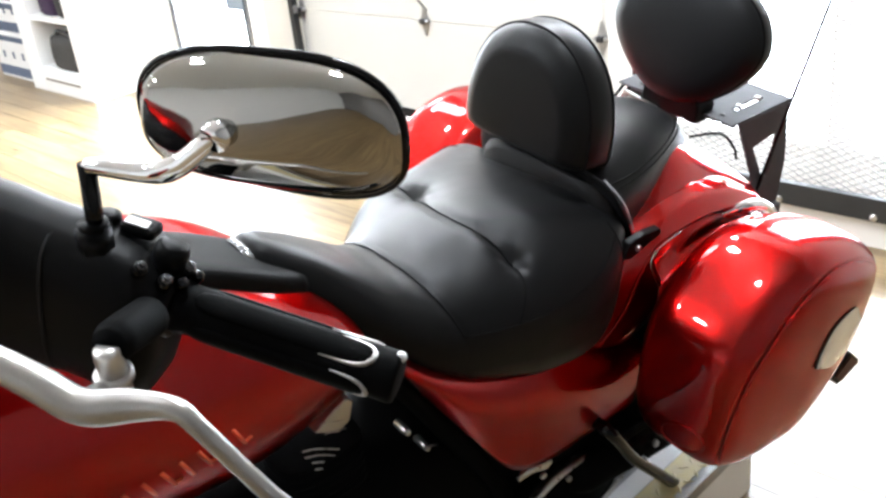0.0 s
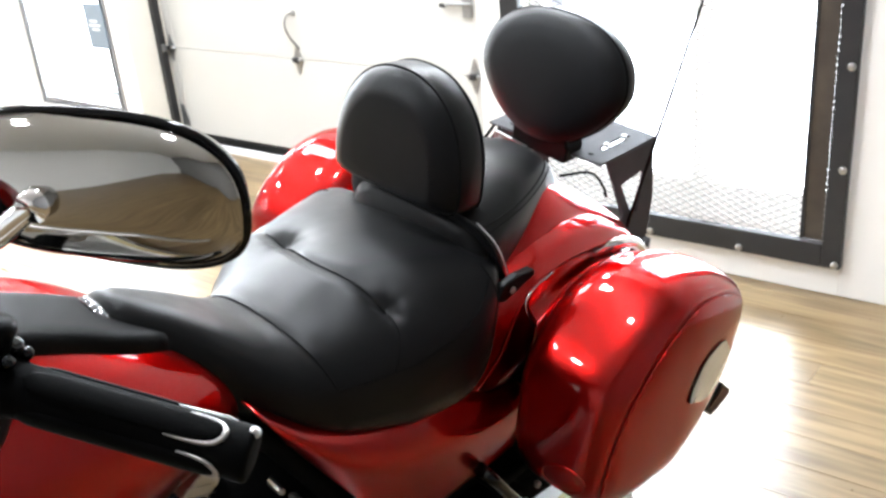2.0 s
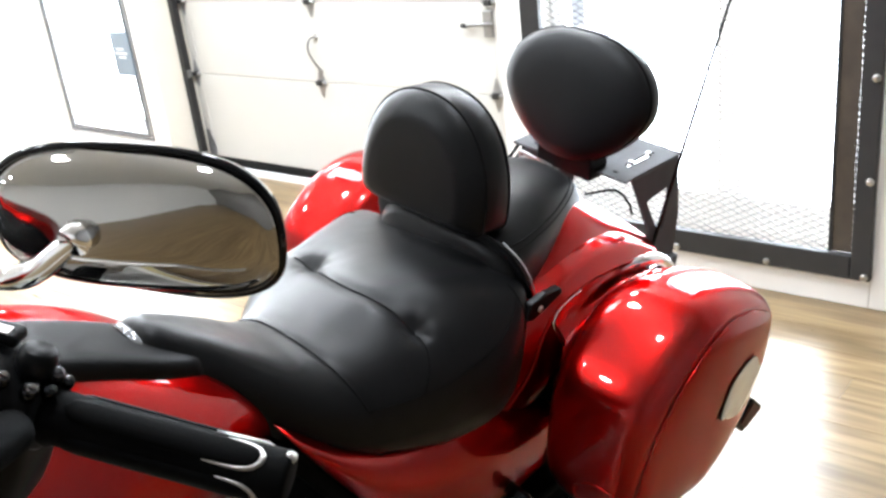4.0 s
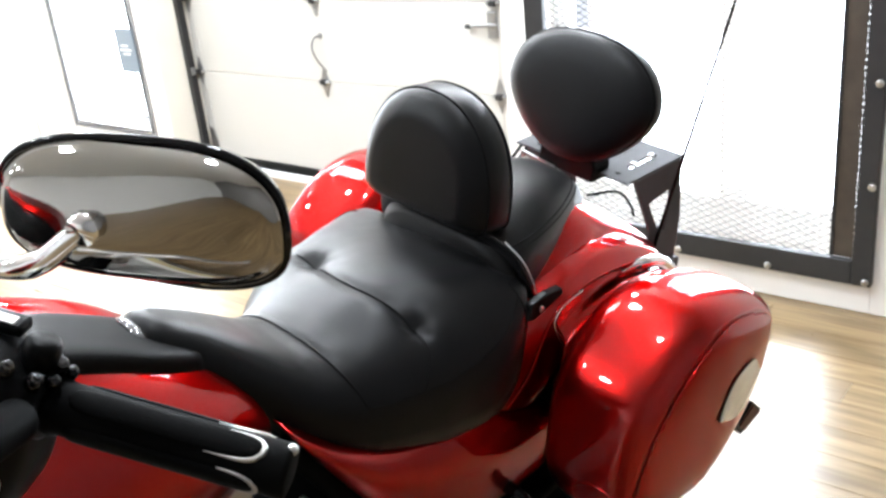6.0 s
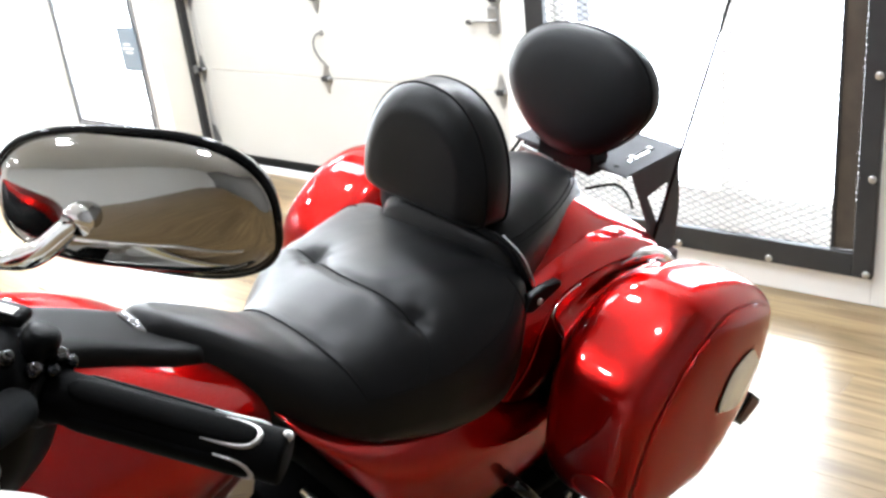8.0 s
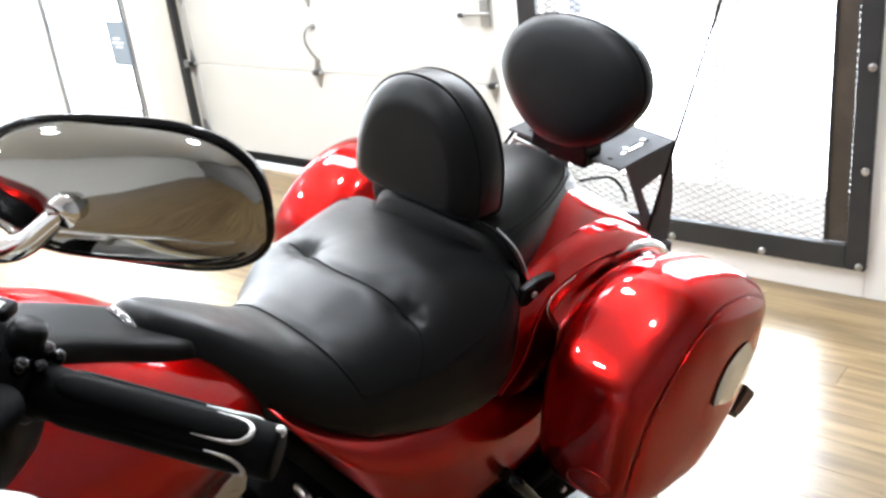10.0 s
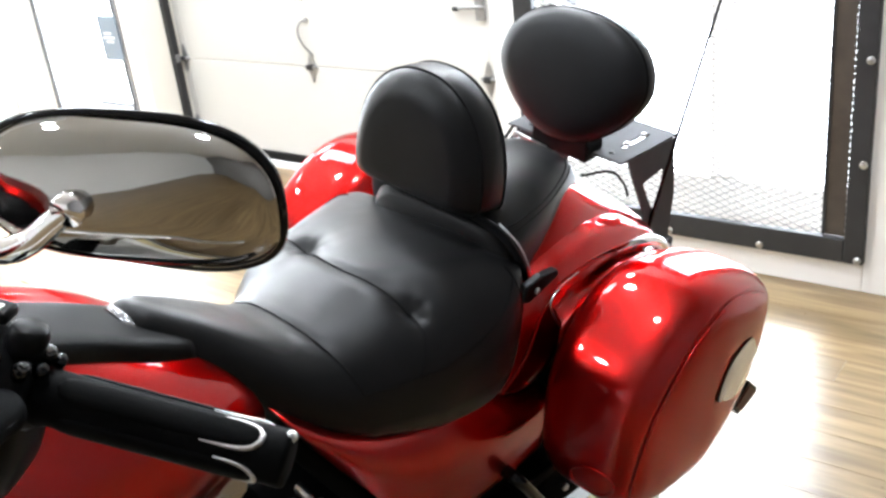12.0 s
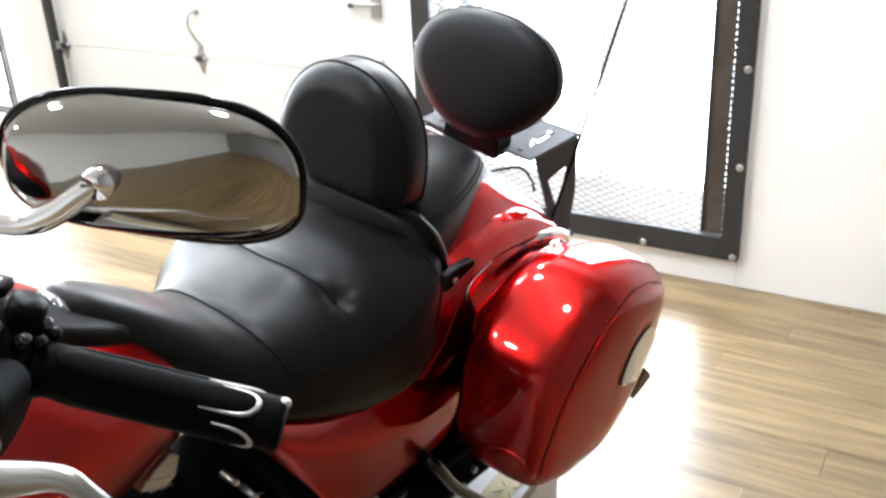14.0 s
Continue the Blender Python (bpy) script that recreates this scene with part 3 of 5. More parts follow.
# rear body
BODY = [(1.15, -0.185, 0.185, 0.68, 0.76, 2.8), (1.21, -0.195, 0.195, 0.66, 0.83, 2.8), (1.29, -0.188, 0.188, 0.66, 0.905, 2.8), (1.40, -0.168, 0.168, 0.66, 0.964, 3.0), (1.50, -0.156, 0.156, 0.66, 0.975, 2.8), (1.64, -0.142, 0.142, 0.66, 0.895, 2.6), (1.78, -0.14, 0.14, 0.64, 0.80, 2.6), (1.88, -0.08, 0.08, 0.62, 0.72, 2.4)]
rear = part("rear_fender", hull(BODY, 40, 56), RED, bike, "candy red rear fender beside the passenger seat")
for side in (1, -1):
    edge = [(0.202, 1.210, 0.705), (0.208, 1.260, 0.757), (0.211, 1.288, 0.825), (0.209, 1.325, 0.862)]
    cowl = part("side_cowl", loft([[(0.160, 1.150, 0.745), (0.162, 1.20, 0.815), (0.162, 1.255, 0.865), (0.160, 1.32, 0.888), (0.156, 1.40, 0.902), (0.148, 1.50, 0.902), (0.135, 1.62, 0.865), (0.12, 1.72, 0.81)],
                                   [(0.188, 1.165, 0.735), (0.192, 1.215, 0.790), (0.194, 1.265, 0.848), (0.189, 1.33, 0.882), (0.183, 1.41, 0.892), (0.177, 1.50, 0.888), (0.167, 1.62, 0.855), (0.15, 1.73, 0.80)],
                                   edge + [(0.204, 1.40, 0.868), (0.199, 1.48, 0.862), (0.188, 1.60, 0.835), (0.17, 1.73, 0.775)]], side), RED, bike, "candy red cowl with a curved polished edge")
    part("apron", loft([edge, [(0.199, 1.262, 0.676), (0.208, 1.320, 0.722), (0.2125, 1.345, 0.785), (0.2105, 1.317, 0.848)],
                        [(0.190, 1.298, 0.655), (0.202, 1.352, 0.702), (0.2100, 1.372, 0.752), (0.2105, 1.316, 0.840)]], side, 30, 14), RED, cowl)
    part("edge_trim", tube([(side * p[0], p[1], p[2]) for p in ((0.2055, 1.40, 0.866), (0.2085, 1.345, 0.861), (0.211, 1.318, 0.848), (0.213, 1.318, 0.828), (0.214, 1.340, 0.790), (0.2115, 1.374, 0.752))], 0.0017, 8, 36, taper=([0, 0.3, 0.6, 0.9, 1], [0.5, 1.1, 1.5, 2.0, 2.8])), CHROME, cowl, "polished edge")
    part("tail_ledge", loft([[(0.175, 1.335, 0.82), (0.178, 1.42, 0.838), (0.178, 1.52, 0.838), (0.17, 1.64, 0.805)],
                             [(0.188, 1.345, 0.795), (0.190, 1.42, 0.822), (0.188, 1.52, 0.828), (0.18, 1.64, 0.797)],
                             [(0.222, 1.350, 0.770), (0.224, 1.42, 0.800), (0.223, 1.52, 0.822), (0.212, 1.64, 0.795)],
                             [(0.222, 1.362, 0.700), (0.226, 1.42, 0.700), (0.225, 1.52, 0.700), (0.215, 1.64, 0.690)]], side), RED, bike, "candy red ledge between seat and pannier")
    part("side_cover", loft([[(0.120, 0.800, 0.872), (0.140, 0.88, 0.815), (0.150, 0.98, 0.772), (0.150, 1.08, 0.752), (0.150, 1.17, 0.738), (0.150, 1.24, 0.705), (0.140, 1.335, 0.662)],
                             [(0.148, 0.804, 0.862), (0.180, 0.886, 0.790), (0.196, 0.985, 0.742), (0.203, 1.085, 0.724), (0.204, 1.172, 0.713), (0.204, 1.255, 0.682), (0.200, 1.345, 0.645)],
                             [(0.158, 0.818, 0.836), (0.196, 0.900, 0.752), (0.216, 1.000, 0.692), (0.224, 1.100, 0.668), (0.224, 1.185, 0.655), (0.217, 1.270, 0.636), (0.207, 1.354, 0.612)],
                             [(0.160, 0.836, 0.806), (0.196, 0.925, 0.695), (0.212, 1.030, 0.612), (0.218, 1.120, 0.590), (0.218, 1.195, 0.580), (0.213, 1.275, 0.572), (0.206, 1.356, 0.560)],
                             [(0.158, 0.850, 0.782), (0.192, 0.945, 0.640), (0.202, 1.025, 0.535), (0.206, 1.120, 0.508), (0.206, 1.200, 0.508), (0.204, 1.272, 0.503), (0.200, 1.350, 0.505)]], side), RED, bike, "candy red side cover below the saddle")
    part("liner", hull([(1.345, side * 0.15, side * 0.212, 0.40, 0.76, 5), (1.36, side * 0.14, side * 0.214, 0.36, 0.77, 5), (1.62, side * 0.14, side * 0.22, 0.36, 0.76, 5)], 6, 24), MATT_BLACK, bike, "black plastic liner inside the pannier")
    part("chrome_rail", tube([(side * 0.15, 1.56, 0.80), (side * 0.19, 1.60, 0.83), (side * 0.20, 1.66, 0.82), (side * 0.19, 1.74, 0.76), (side * 0.17, 1.79, 0.70)], 0.012, 12, 28), CHROME, bike, "chrome pannier rail")
    part("tail_chrome", hull([(1.60, 0.155 * side, 0.215 * side, 0.745, 0.79, 2.2), (1.66, 0.15 * side, 0.225 * side, 0.735, 0.80, 2.2), (1.74, 0.15 * side, 0.215 * side, 0.71, 0.765, 2.2), (1.80, 0.16 * side, 0.20 * side, 0.69, 0.72, 2.2)], 20, 24), CHROME, bike, "bright chrome fairing piece")

part("inner_fender", hull([(1.16, -0.14, 0.14, 0.34, 0.72, 4), (1.20, -0.165, 0.165, 0.33, 0.74, 4), (1.50, -0.17, 0.17, 0.36, 0.76, 4), (1.76, -0.13, 0.13, 0.42, 0.70, 4)], 20, 36), MATT_BLACK, bike, "black inner fender")

# tank and console
TANK = [(-0.02, -0.07, 0.07, 0.91, 1.06, 2.2), (0.05, -0.13, 0.13, 0.83, 1.10, 2.0), (0.25, -0.180, 0.180, 0.755, 1.125, 1.95), (0.45, -0.184, 0.184, 0.725, 1.110, 1.95), (0.60, -0.172, 0.172, 0.72, 1.060, 1.95), (0.73, -0.140, 0.140, 0.75, 0.985, 2.0), (0.82, -0.10, 0.10, 0.785, 0.92, 2.1), (0.88, -0.05, 0.05, 0.81, 0.88, 2.2)]
tb = hull(TANK, 48, 64)
for v in tb.verts:                                                # high right shoulder beside the console
    k = min(1.0, max(0.0, (-v.co.x - 0.045) / 0.045))
    if v.co.z > 0.9:
        v.co.z += 0.036 * k * k * (3 - 2 * k) * math.exp(-((v.co.y - 0.50) / 0.22) ** 4)
tank = part("tank", tb, RED, bike, "candy red fuel tank with worn orange marks on its flank")
for k in range(7):                                                # unreadable flank lettering as plain strokes
    y, z = 0.398 + 0.0245 * k, 0.886 + 0.0012 * k
    pts = [(surface_x(TANK, y + d, z + h) + 0.0012, y + d, z + h) for d, h in ((0.007, -0.015), (0.0, 0.0), (-0.007, 0.015))]
    part("decal_mark", tube(pts, 0.0048, 8, flat=0.6), ORANGE, tank, "orange flank mark")
    if k % 2 == 0:
        pts = [(surface_x(TANK, y + d, z + h) + 0.0010, y + d, z + h) for d, h in ((0.006, -0.013), (0.012, -0.0125), (0.018, -0.011))]
        part("decal_mark", tube(pts, 0.0032, 8, flat=0.6), ORANGE, tank, "orange flank mark")
console = part("console", hull([(0.28, -0.05, 0.05, 1.04, 1.132, 5), (0.32, -0.060, 0.070, 1.03, 1.139, 5), (0.46, -0.056, 0.076, 1.0, 1.122, 7), (0.54, -0.054, 0.080, 0.99, 1.094, 7), (0.60, -0.052, 0.082, 0.97, 1.068, 7), (0.67, -0.050, 0.082, 0.94, 1.030, 7), (0.73, -0.045, 0.070, 0.92, 0.995, 6)], 36, 48), SATIN_BLACK, bike, "satin black console on the tank")
part("filler_cap", disc((0.0, 0.42, 1.137), (0, -0.12, 1), 0.034, 0.018, 28, 0.25), GLOSS_BLACK, console)

# panniers
BAG = [(1.252, 0.285, 0.410, 0.610, 0.755, 3.0), (1.262, 0.258, 0.432, 0.560, 0.792, 3.4), (1.285, 0.243, 0.446, 0.530, 0.822, 3.6), (1.32, 0.236, 0.453, 0.510, 0.852, 3.7), (1.37, 0.230, 0.459, 0.496, 0.884, 3.8), (1.43, 0.228, 0.462, 0.488, 0.902, 3.8), (1.50, 0.226, 0.463, 0.485, 0.900, 3.7),
       (1.60, 0.228, 0.453, 0.522, 0.868, 3.3), (1.69, 0.232, 0.434, 0.572, 0.825, 3.0), (1.77, 0.245, 0.405, 0.625, 0.770, 2.8), (1.815, 0.27, 0.375, 0.655, 0.72, 2.6)]


ROWS_BAG = spline(BAG, 120)


def pannier(side):
    def cut(inner):
        b = hull(BAG, 60, 72)
        at = 0.4425 if inner else 0.4460
        bmesh.ops.bisect_plane(b, geom=b.verts[:] + b.edges[:] + b.faces[:], plane_co=(at, 1.4, 0.838), plane_no=(1, 0.07, -0.09), clear_outer=inner, clear_inner=not inner)
        bmesh.ops.holes_fill(b, edges=[e for e in b.edges if e.is_boundary])
        bmesh.ops.scale(b, vec=(side, 1, 1), verts=b.verts)
        return b
    body = part("pannier", cut(True), RED, bike, "candy red hard pannier with a hinged outer lid")
    lid = part("lid", cut(False), RED, body)
    part("lid_gap", cushion([(x * side, z) for x, _, z in oval(0, 0.245, 0.40, 0.53, 0.87, 3.3)], [(1.36, 1.0), (1.60, 0.9)], (0, 0, 0), 0, 0.7), SEAL, body, "dark gasket behind the lid")
    def almond(grow, lift):
        up = spline([(1.468, 0.690, 0), (1.478, 0.728, 0), (1.51, 0.760, 0), (1.585, 0.757, 0), (1.635, 0.708, 0)], 20)
        low = spline([(1.468, 0.690, 0), (1.50, 0.672, 0), (1.55, 0.652, 0), (1.605, 0.655, 0), (1.635, 0.708, 0)], 20)
        mid = (up + low).mean(0) / 2
        rows_ = []
        for v in np.linspace(0, 1, 7):
            line = mid + grow * (up * (1 - v) + low * v - mid)
            rows_.append([Vector((side * (surface_x(BAG, y, z) + lift + 0.004 * math.sin(math.pi * v)), y, z)) for y, z, _ in line])
        return rings(bmesh.new(), rows_, cap=False, closed=False)
    part("lens_bezel", almond(1.02, 0.0012), PLASTIC, lid)
    part("lens", almond(1.0, 0.0035), LENS, lid, "clear ribbed tail light lens")
    ring_pts = []
    for k in range(34):
        a = 2 * math.pi * k / 32
        px, pz = 0.366 + 0.043 * math.cos(a), 0.588 + 0.030 * math.sin(a) + 0.010 * math.cos(a)
        py = 1.32
        for yy in np.linspace(1.2525, 1.32, 60):
            x0, x1, z0, z1, e = (float(np.interp(yy, ROWS_BAG[:, 0], ROWS_BAG[:, q])) for q in (1, 2, 3, 4, 5))
            if abs((px - (x0 + x1) / 2) / ((x1 - x0) / 2)) ** e + abs((pz - (z0 + z1) / 2) / ((z1 - z0) / 2)) ** e <= 1:
                py = float(yy)
                break
        ring_pts.append((side * px, py - 0.0005, pz))
    part("pressed_oval", tube(ring_pts, 0.0022, 8), RED, body, "raised oval rib")
    refl = part("reflector", slab([(1.712, 0.490), (1.772, 0.528), (1.826, 0.480), (1.752, 0.452)], "x", (0.372) * side, 0.03 * side), PLASTIC, body, "dark red reflector on a black holder", smooth=False, bevel=0.003)
    part("red_face", slab([(1.770, 0.519), (1.816, 0.480), (1.756, 0.462), (1.725, 0.490)], "x", (0.4035) * side, 0.002 * side), AMBER, refl, smooth=False)
    return body


pannier(1)
pannier(-1).location = (-0.045, 0, 0)

# grip in a frame of its own: x along the bar, outward
ax = (Vector((0.578, 0.489, 1.278)) - Vector((0.43, 0.395, 1.305)))
GRIP_LEN = ax.length
ax.normalize()
back = Vector((0, 0, 1)).cross(ax).normalized()
GRIP = Matrix.Translation((0.43, 0.395, 1.305)) @ Matrix((ax, back, ax.cross(back))).transposed().to_4x4()


def grip_ring(x, r, n=32):
    return [Vector((x, r * math.cos(2 * math.pi * k / n), r * math.sin(2 * math.pi * k / n))) for k in range(n)]


grip = part("grip", rings(bmesh.new(), [grip_ring(x, r) for x, r in ((-0.004, 0.012), (-0.003, 0.0205), (0.006, 0.0215), (0.010, 0.0195), (0.05, 0.0188), (0.14, 0.0190), (GRIP_LEN - 0.012, 0.0196), (GRIP_LEN - 0.004, 0.0198), (GRIP_LEN - 0.001, 0.019), (GRIP_LEN, 0.015))]), RUBBER, bike, "black rubber grip with raised pads and pale tips", m=GRIP)
for k in range(4):
    mid = radians(108 + 90 * k)
    half, x0, x1 = radians(31), 0.016, GRIP_LEN - 0.019

    def on_grip(u, v, lift):
        """u along the pad from 0 to 1, v across it from -1 to 1."""
        w = min(1.0, (1 - abs(2 * u - 1) ** 9)) ** 0.5
        a = mid + v * half * w
        r = 0.0192 + lift * (1 - 0.8 * v ** 6) * (1 - abs(2 * u - 1) ** 14)
        return Vector((x0 + (x1 - x0) * u, r * math.cos(a), r * math.sin(a)))
    pad = part("grip_pad", rings(bmesh.new(), [[on_grip(u, v, 0.0022) for v in np.linspace(-1, 1, 13)] for u in np.linspace(0.0, 1, 34)], False, False), RUBBER, grip)
    tip = [on_grip(u, 1.02, 0.0012) for u in np.linspace(0.72, 0.995, 10)] + [on_grip(0.998, v, 0.0018) for v in np.linspace(0.9, -0.9, 9)] + [on_grip(u, -1.02, 0.0012) for u in np.linspace(0.995, 0.80, 8)]
    part("pad_tip", tube(tip, 0.0019, 8, taper=([0, 0.35, 0.65, 1], [0.25, 1.15, 1.15, 0.3])), ALLOY, pad, "pale metal pad tip")
part("end_bolt", disc((GRIP_LEN - 0.002, 0.004, 0.0175), (0.6, 0, 1), 0.0042, 0.005, 12, 0.4), STEEL, grip)

part("handlebar", tube([(-0.30, 0.22, 1.33), (-0.12, 0.15, 1.24), (0.0, 0.14, 1.17), (0.12, 0.15, 1.24), (0.28, 0.28, 1.33), (0.43, 0.395, 1.305), (0.560, 0.477, 1.281)], 0.0127, 14, 60), GLOSS_BLACK, bike, "black handlebar")


def in_grip(bm_):
    bmesh.ops.transform(bm_, matrix=GRIP, verts=bm_.verts)
    return bm_


def pod(rows, n=32, steps=18):
    """A rounded housing along the bar from rows of x, y0, y1, z0, z1, power."""
    loops_ = []
    for x, y0, y1, z0, z1, e in spline(rows, steps):
        loops_.append([Vector((x, p[0], p[2])) for p in oval(0, y0, y1, z0, z1, e, n)])
    return rings(bmesh.new(), loops_)


pods = part("switch_housing", in_grip(pod([(-0.235, -0.030, 0.026, -0.05, 0.030, 2.6), (-0.222, -0.042, 0.036, -0.085, 0.046, 2.8), (-0.17, -0.044, 0.038, -0.095, 0.056, 2.8), (-0.118, -0.040, 0.036, -0.092, 0.052, 3), (-0.07, -0.040, 0.036, -0.088, 0.050, 3), (-0.03, -0.040, 0.036, -0.098, 0.044, 3), (-0.012, -0.034, 0.030, -0.070, 0.034, 3), (-0.004, -0.022, 0.022, -0.026, 0.024, 2.6)])), PLASTIC, bike, "black switch housing with buttons")
part("split_line", in_grip(pod([(-0.0925, -0.0412, 0.0372, -0.0880, 0.0507, 3), (-0.0895, -0.0412, 0.0372, -0.0880, 0.0508, 3)], 32, 4)), SEAL, pods)
part("rocker", in_grip(box(-0.052, -0.024, 0.004, 0.022, 0.046, 0.056)), PLASTIC, pods, bevel=0.003)
part("rocker_mark", in_grip(box(-0.048, -0.030, 0.006, 0.014, 0.0562, 0.0574)), ALLOY, pods, "worn metal button mark", smooth=False)
part("knob", in_grip(disc((-0.010, 0.006, 0.040), (0.2, 0.2, 1), 0.0135, 0.022, 20, 0.3)), PLASTIC, pods)
for x, y, z, r in ((0.001, 0.010, 0.027, 0.0065), (-0.004, -0.014, 0.030, 0.006), (0.004, -0.004, 0.0245, 0.005), (-0.020, -0.020, 0.040, 0.006), (0.006, 0.016, 0.018, 0.005)):
    part("button", in_grip(disc((x, y, z), (0.6, -0.3, 1), r, 0.012, 14, 0.35)), GLOSS_BLACK, pods)
for x, y, z, r in ((0.001, 0.010, 0.033, 0.0045), (-0.004, -0.014, 0.036, 0.0042), (-0.020, -0.020, 0.046, 0.004)):
    part("button_face", in_grip(disc((x + 0.0035, y - 0.002, z), (0.6, -0.3, 1), r, 0.003, 14, 0.35)), SMOKED, pods, "polished button face")
for x, y, z, r in ((-0.066, 0.014, 0.051, 0.010), (-0.105, -0.004, 0.046, 0.012)):
    part("screw_boss", in_grip(disc((x, y, z), (0, 0.1, 1), r, 0.008, 18, 0.4)), PLASTIC, pods)
part("clamp", in_grip(rings(bmesh.new(), [grip_ring(x, r, 28) for x, r in ((-0.012, 0.022), (-0.010, 0.0255), (-0.002, 0.026), (0.001, 0.023))])), PLASTIC, pods)

# mirror
MIR = pose(0.527, 0.428, 1.4745, 0, 0, 31) @ Matrix.Scale(1.03, 4)
out = []
for k in range(72):
    a = 2 * math.pi * k / 72
    c, s = math.cos(a), math.sin(a)
    x = 0.0875 * math.copysign(abs(c) ** 0.70, c) - 0.002
    out.append((x, (0.0465 + 0.055 * x) * s ** 0.80 if s >= 0 else -(0.0395 + 0.022 * x) * abs(s) ** 0.72))
mirror = part("mirror", rings(bmesh.new(), [[Vector((x * g, d - (3.0 * x * z * g * g if d < 0.006 else 0), z * g)) for x, z in out] for d, g in ((-0.0130, 0.02), (-0.0128, 0.15), (-0.0122, 0.3), (-0.0108, 0.45), (-0.0088, 0.6), (-0.0060, 0.74), (-0.0030, 0.86), (0.0002, 0.94), (0.0032, 0.982), (0.0065, 1.0), (0.0130, 1.006), (0.0180, 0.99), (0.0190, 0.97), (0.0165, 0.955), (0.016, 0.4))]), SHELL, bike, "dark chrome-backed oval rear-view mirror", m=MIR)
# black tube stands in for the dark reflections along the shell's edge
part("rim", tube([(x * 1.008, 0.009, z * 1.03) for x, z in out + out[:2]], 0.0027, 8), GLOSS_BLACK, mirror, "black band for the dark reflections at the mirror's edge")
stem = part("stem", tube([(0.425, 0.351, 1.436), (0.440, 0.360, 1.438), (0.468, 0.378, 1.440), (0.487, 0.388, 1.450), (0.503, 0.398, 1.466), (0.513, 0.405, 1.476)], 0.0066, 14, 34, taper=([0, 0.5, 0.8, 1], [0.85, 1.25, 1.1, 0.95])), CHROME, bike, "curved chrome mirror arm")
part("ball", disc((0.513, 0.404, 1.476), (-0.5, 0.85, 0.1), 0.0095, 0.012, 18, 0.3), CHROME, stem)
part("post", tube([(0.425, 0.347, 1.372), (0.425, 0.349, 1.40), (0.425, 0.351, 1.438)], 0.0062, 14), GLOSS_BLACK, stem, "black mirror post")
part("nut", disc((0.425, 0.346, 1.382), (0, 0, 1), 0.0125, 0.016, 6), PLASTIC, stem)
part("washer", disc((0.425, 0.347, 1.393), (0, 0, 1), 0.0105, 0.004, 18), PLASTIC, stem)

# clutch lever
lever = part("clutch_lever", tube([(0.455, 0.248, 1.351), (0.470, 0.259, 1.344), (0.490, 0.272, 1.335), (0.515, 0.287, 1.325), (0.540, 0.310, 1.330), (0.565, 0.326, 1.335), (0.580, 0.333, 1.326), (0.600, 0.348, 1.297), (0.622, 0.364, 1.270), (0.650, 0.385, 1.250)], 0.0075, 16, 50, taper=([0, 0.2, 0.38, 0.5, 0.6, 0.9, 1], [1.3, 1.5, 1.45, 1.0, 0.85, 0.75, 0.9]), flat=1.15), ALLOY, bike, "cast silver clutch lever")
part("pivot", disc((0.490, 0.318, 1.322), (0.1, -0.1, 1), 0.0095, 0.040, 20, 0.15), ALLOY, lever)
part("flange", disc((0.490, 0.318, 1.318), (0.1, -0.1, 1), 0.0135, 0.006, 20, 0.2), ALLOY, lever)
part("web", tube([(0.490, 0.318, 1.306), (0.500, 0.300, 1.312), (0.515, 0.290, 1.322)], 0.011, 12, 10), ALLOY, lever)
part("perch", tube([(0.490, 0.318, 1.342), (0.478, 0.332, 1.336), (0.452, 0.362, 1.322)], 0.015, 18, 14, taper=([0, 0.25, 1], [0.75, 1.0, 1.05])), MATT_BLACK, bike, "black lever perch")

# frame, engine and foot gear
part("frame_tube", tube([(0.115, 0.80, 0.83), (0.125, 0.86, 0.75), (0.128, 1.00, 0.52), (0.125, 1.09, 0.36)], 0.019, 14, 20), MATT_BLACK, bike, "black frame tube")
part("frame_tube", tube([(-0.115, 0.80, 0.83), (-0.125, 0.86, 0.75), (-0.128, 1.00, 0.52), (-0.125, 1.09, 0.36)], 0.019, 14, 20), MATT_BLACK, bike, "black frame tube")
engine = part("engine", hull([(0.50, -0.10, 0.10, 0.36, 0.62, 3), (0.60, -0.13, 0.13, 0.30, 0.66, 3), (0.80, -0.135, 0.135, 0.28, 0.62, 3), (1.00, -0.13, 0.13, 0.28, 0.60, 3), (1.20, -0.12, 0.12, 0.30, 0.56, 3), (1.30, -0.08, 0.08, 0.34, 0.50, 3)], 30, 36), MATT_BLACK, bike, "black engine cases")
for k in range(6):
    z = 0.612 + 0.0175 * k
    part("cooling_fin", rings(bmesh.new(), [[(x, 0.72 - 0.10 * (z - 0.62) + y, z + d) for x, _, y in oval(0, 0.015, 0.122, -0.075, 0.075, 3.2, 28)] for d in (0, 0.0035)]), MATT_BLACK, engine, "black cooling fin", smooth=False)
for arc in ([(0.666, 0.745), (0.689, 0.736), (0.728, 0.711)], [(0.669, 0.731), (0.693, 0.721), (0.719, 0.704)], [(0.681, 0.713), (0.693, 0.707), (0.706, 0.699)], [(0.683, 0.699), (0.689, 0.695), (0.696, 0.692)]):
    part("fin_edge", tube([(0.12, y, z) for y, z in arc], 0.0012, 6, 14), STEEL, engine, "bright machined fin edge")
head = part("rocker_cover", slab([(0.748, 0.794), (0.762, 0.782), (0.754, 0.749), (0.734, 0.736), (0.692, 0.760), (0.716, 0.778)], "x", 0.085, 0.030), ALLOY, engine, "silver rocker cover", smooth=False, bevel=0.003)
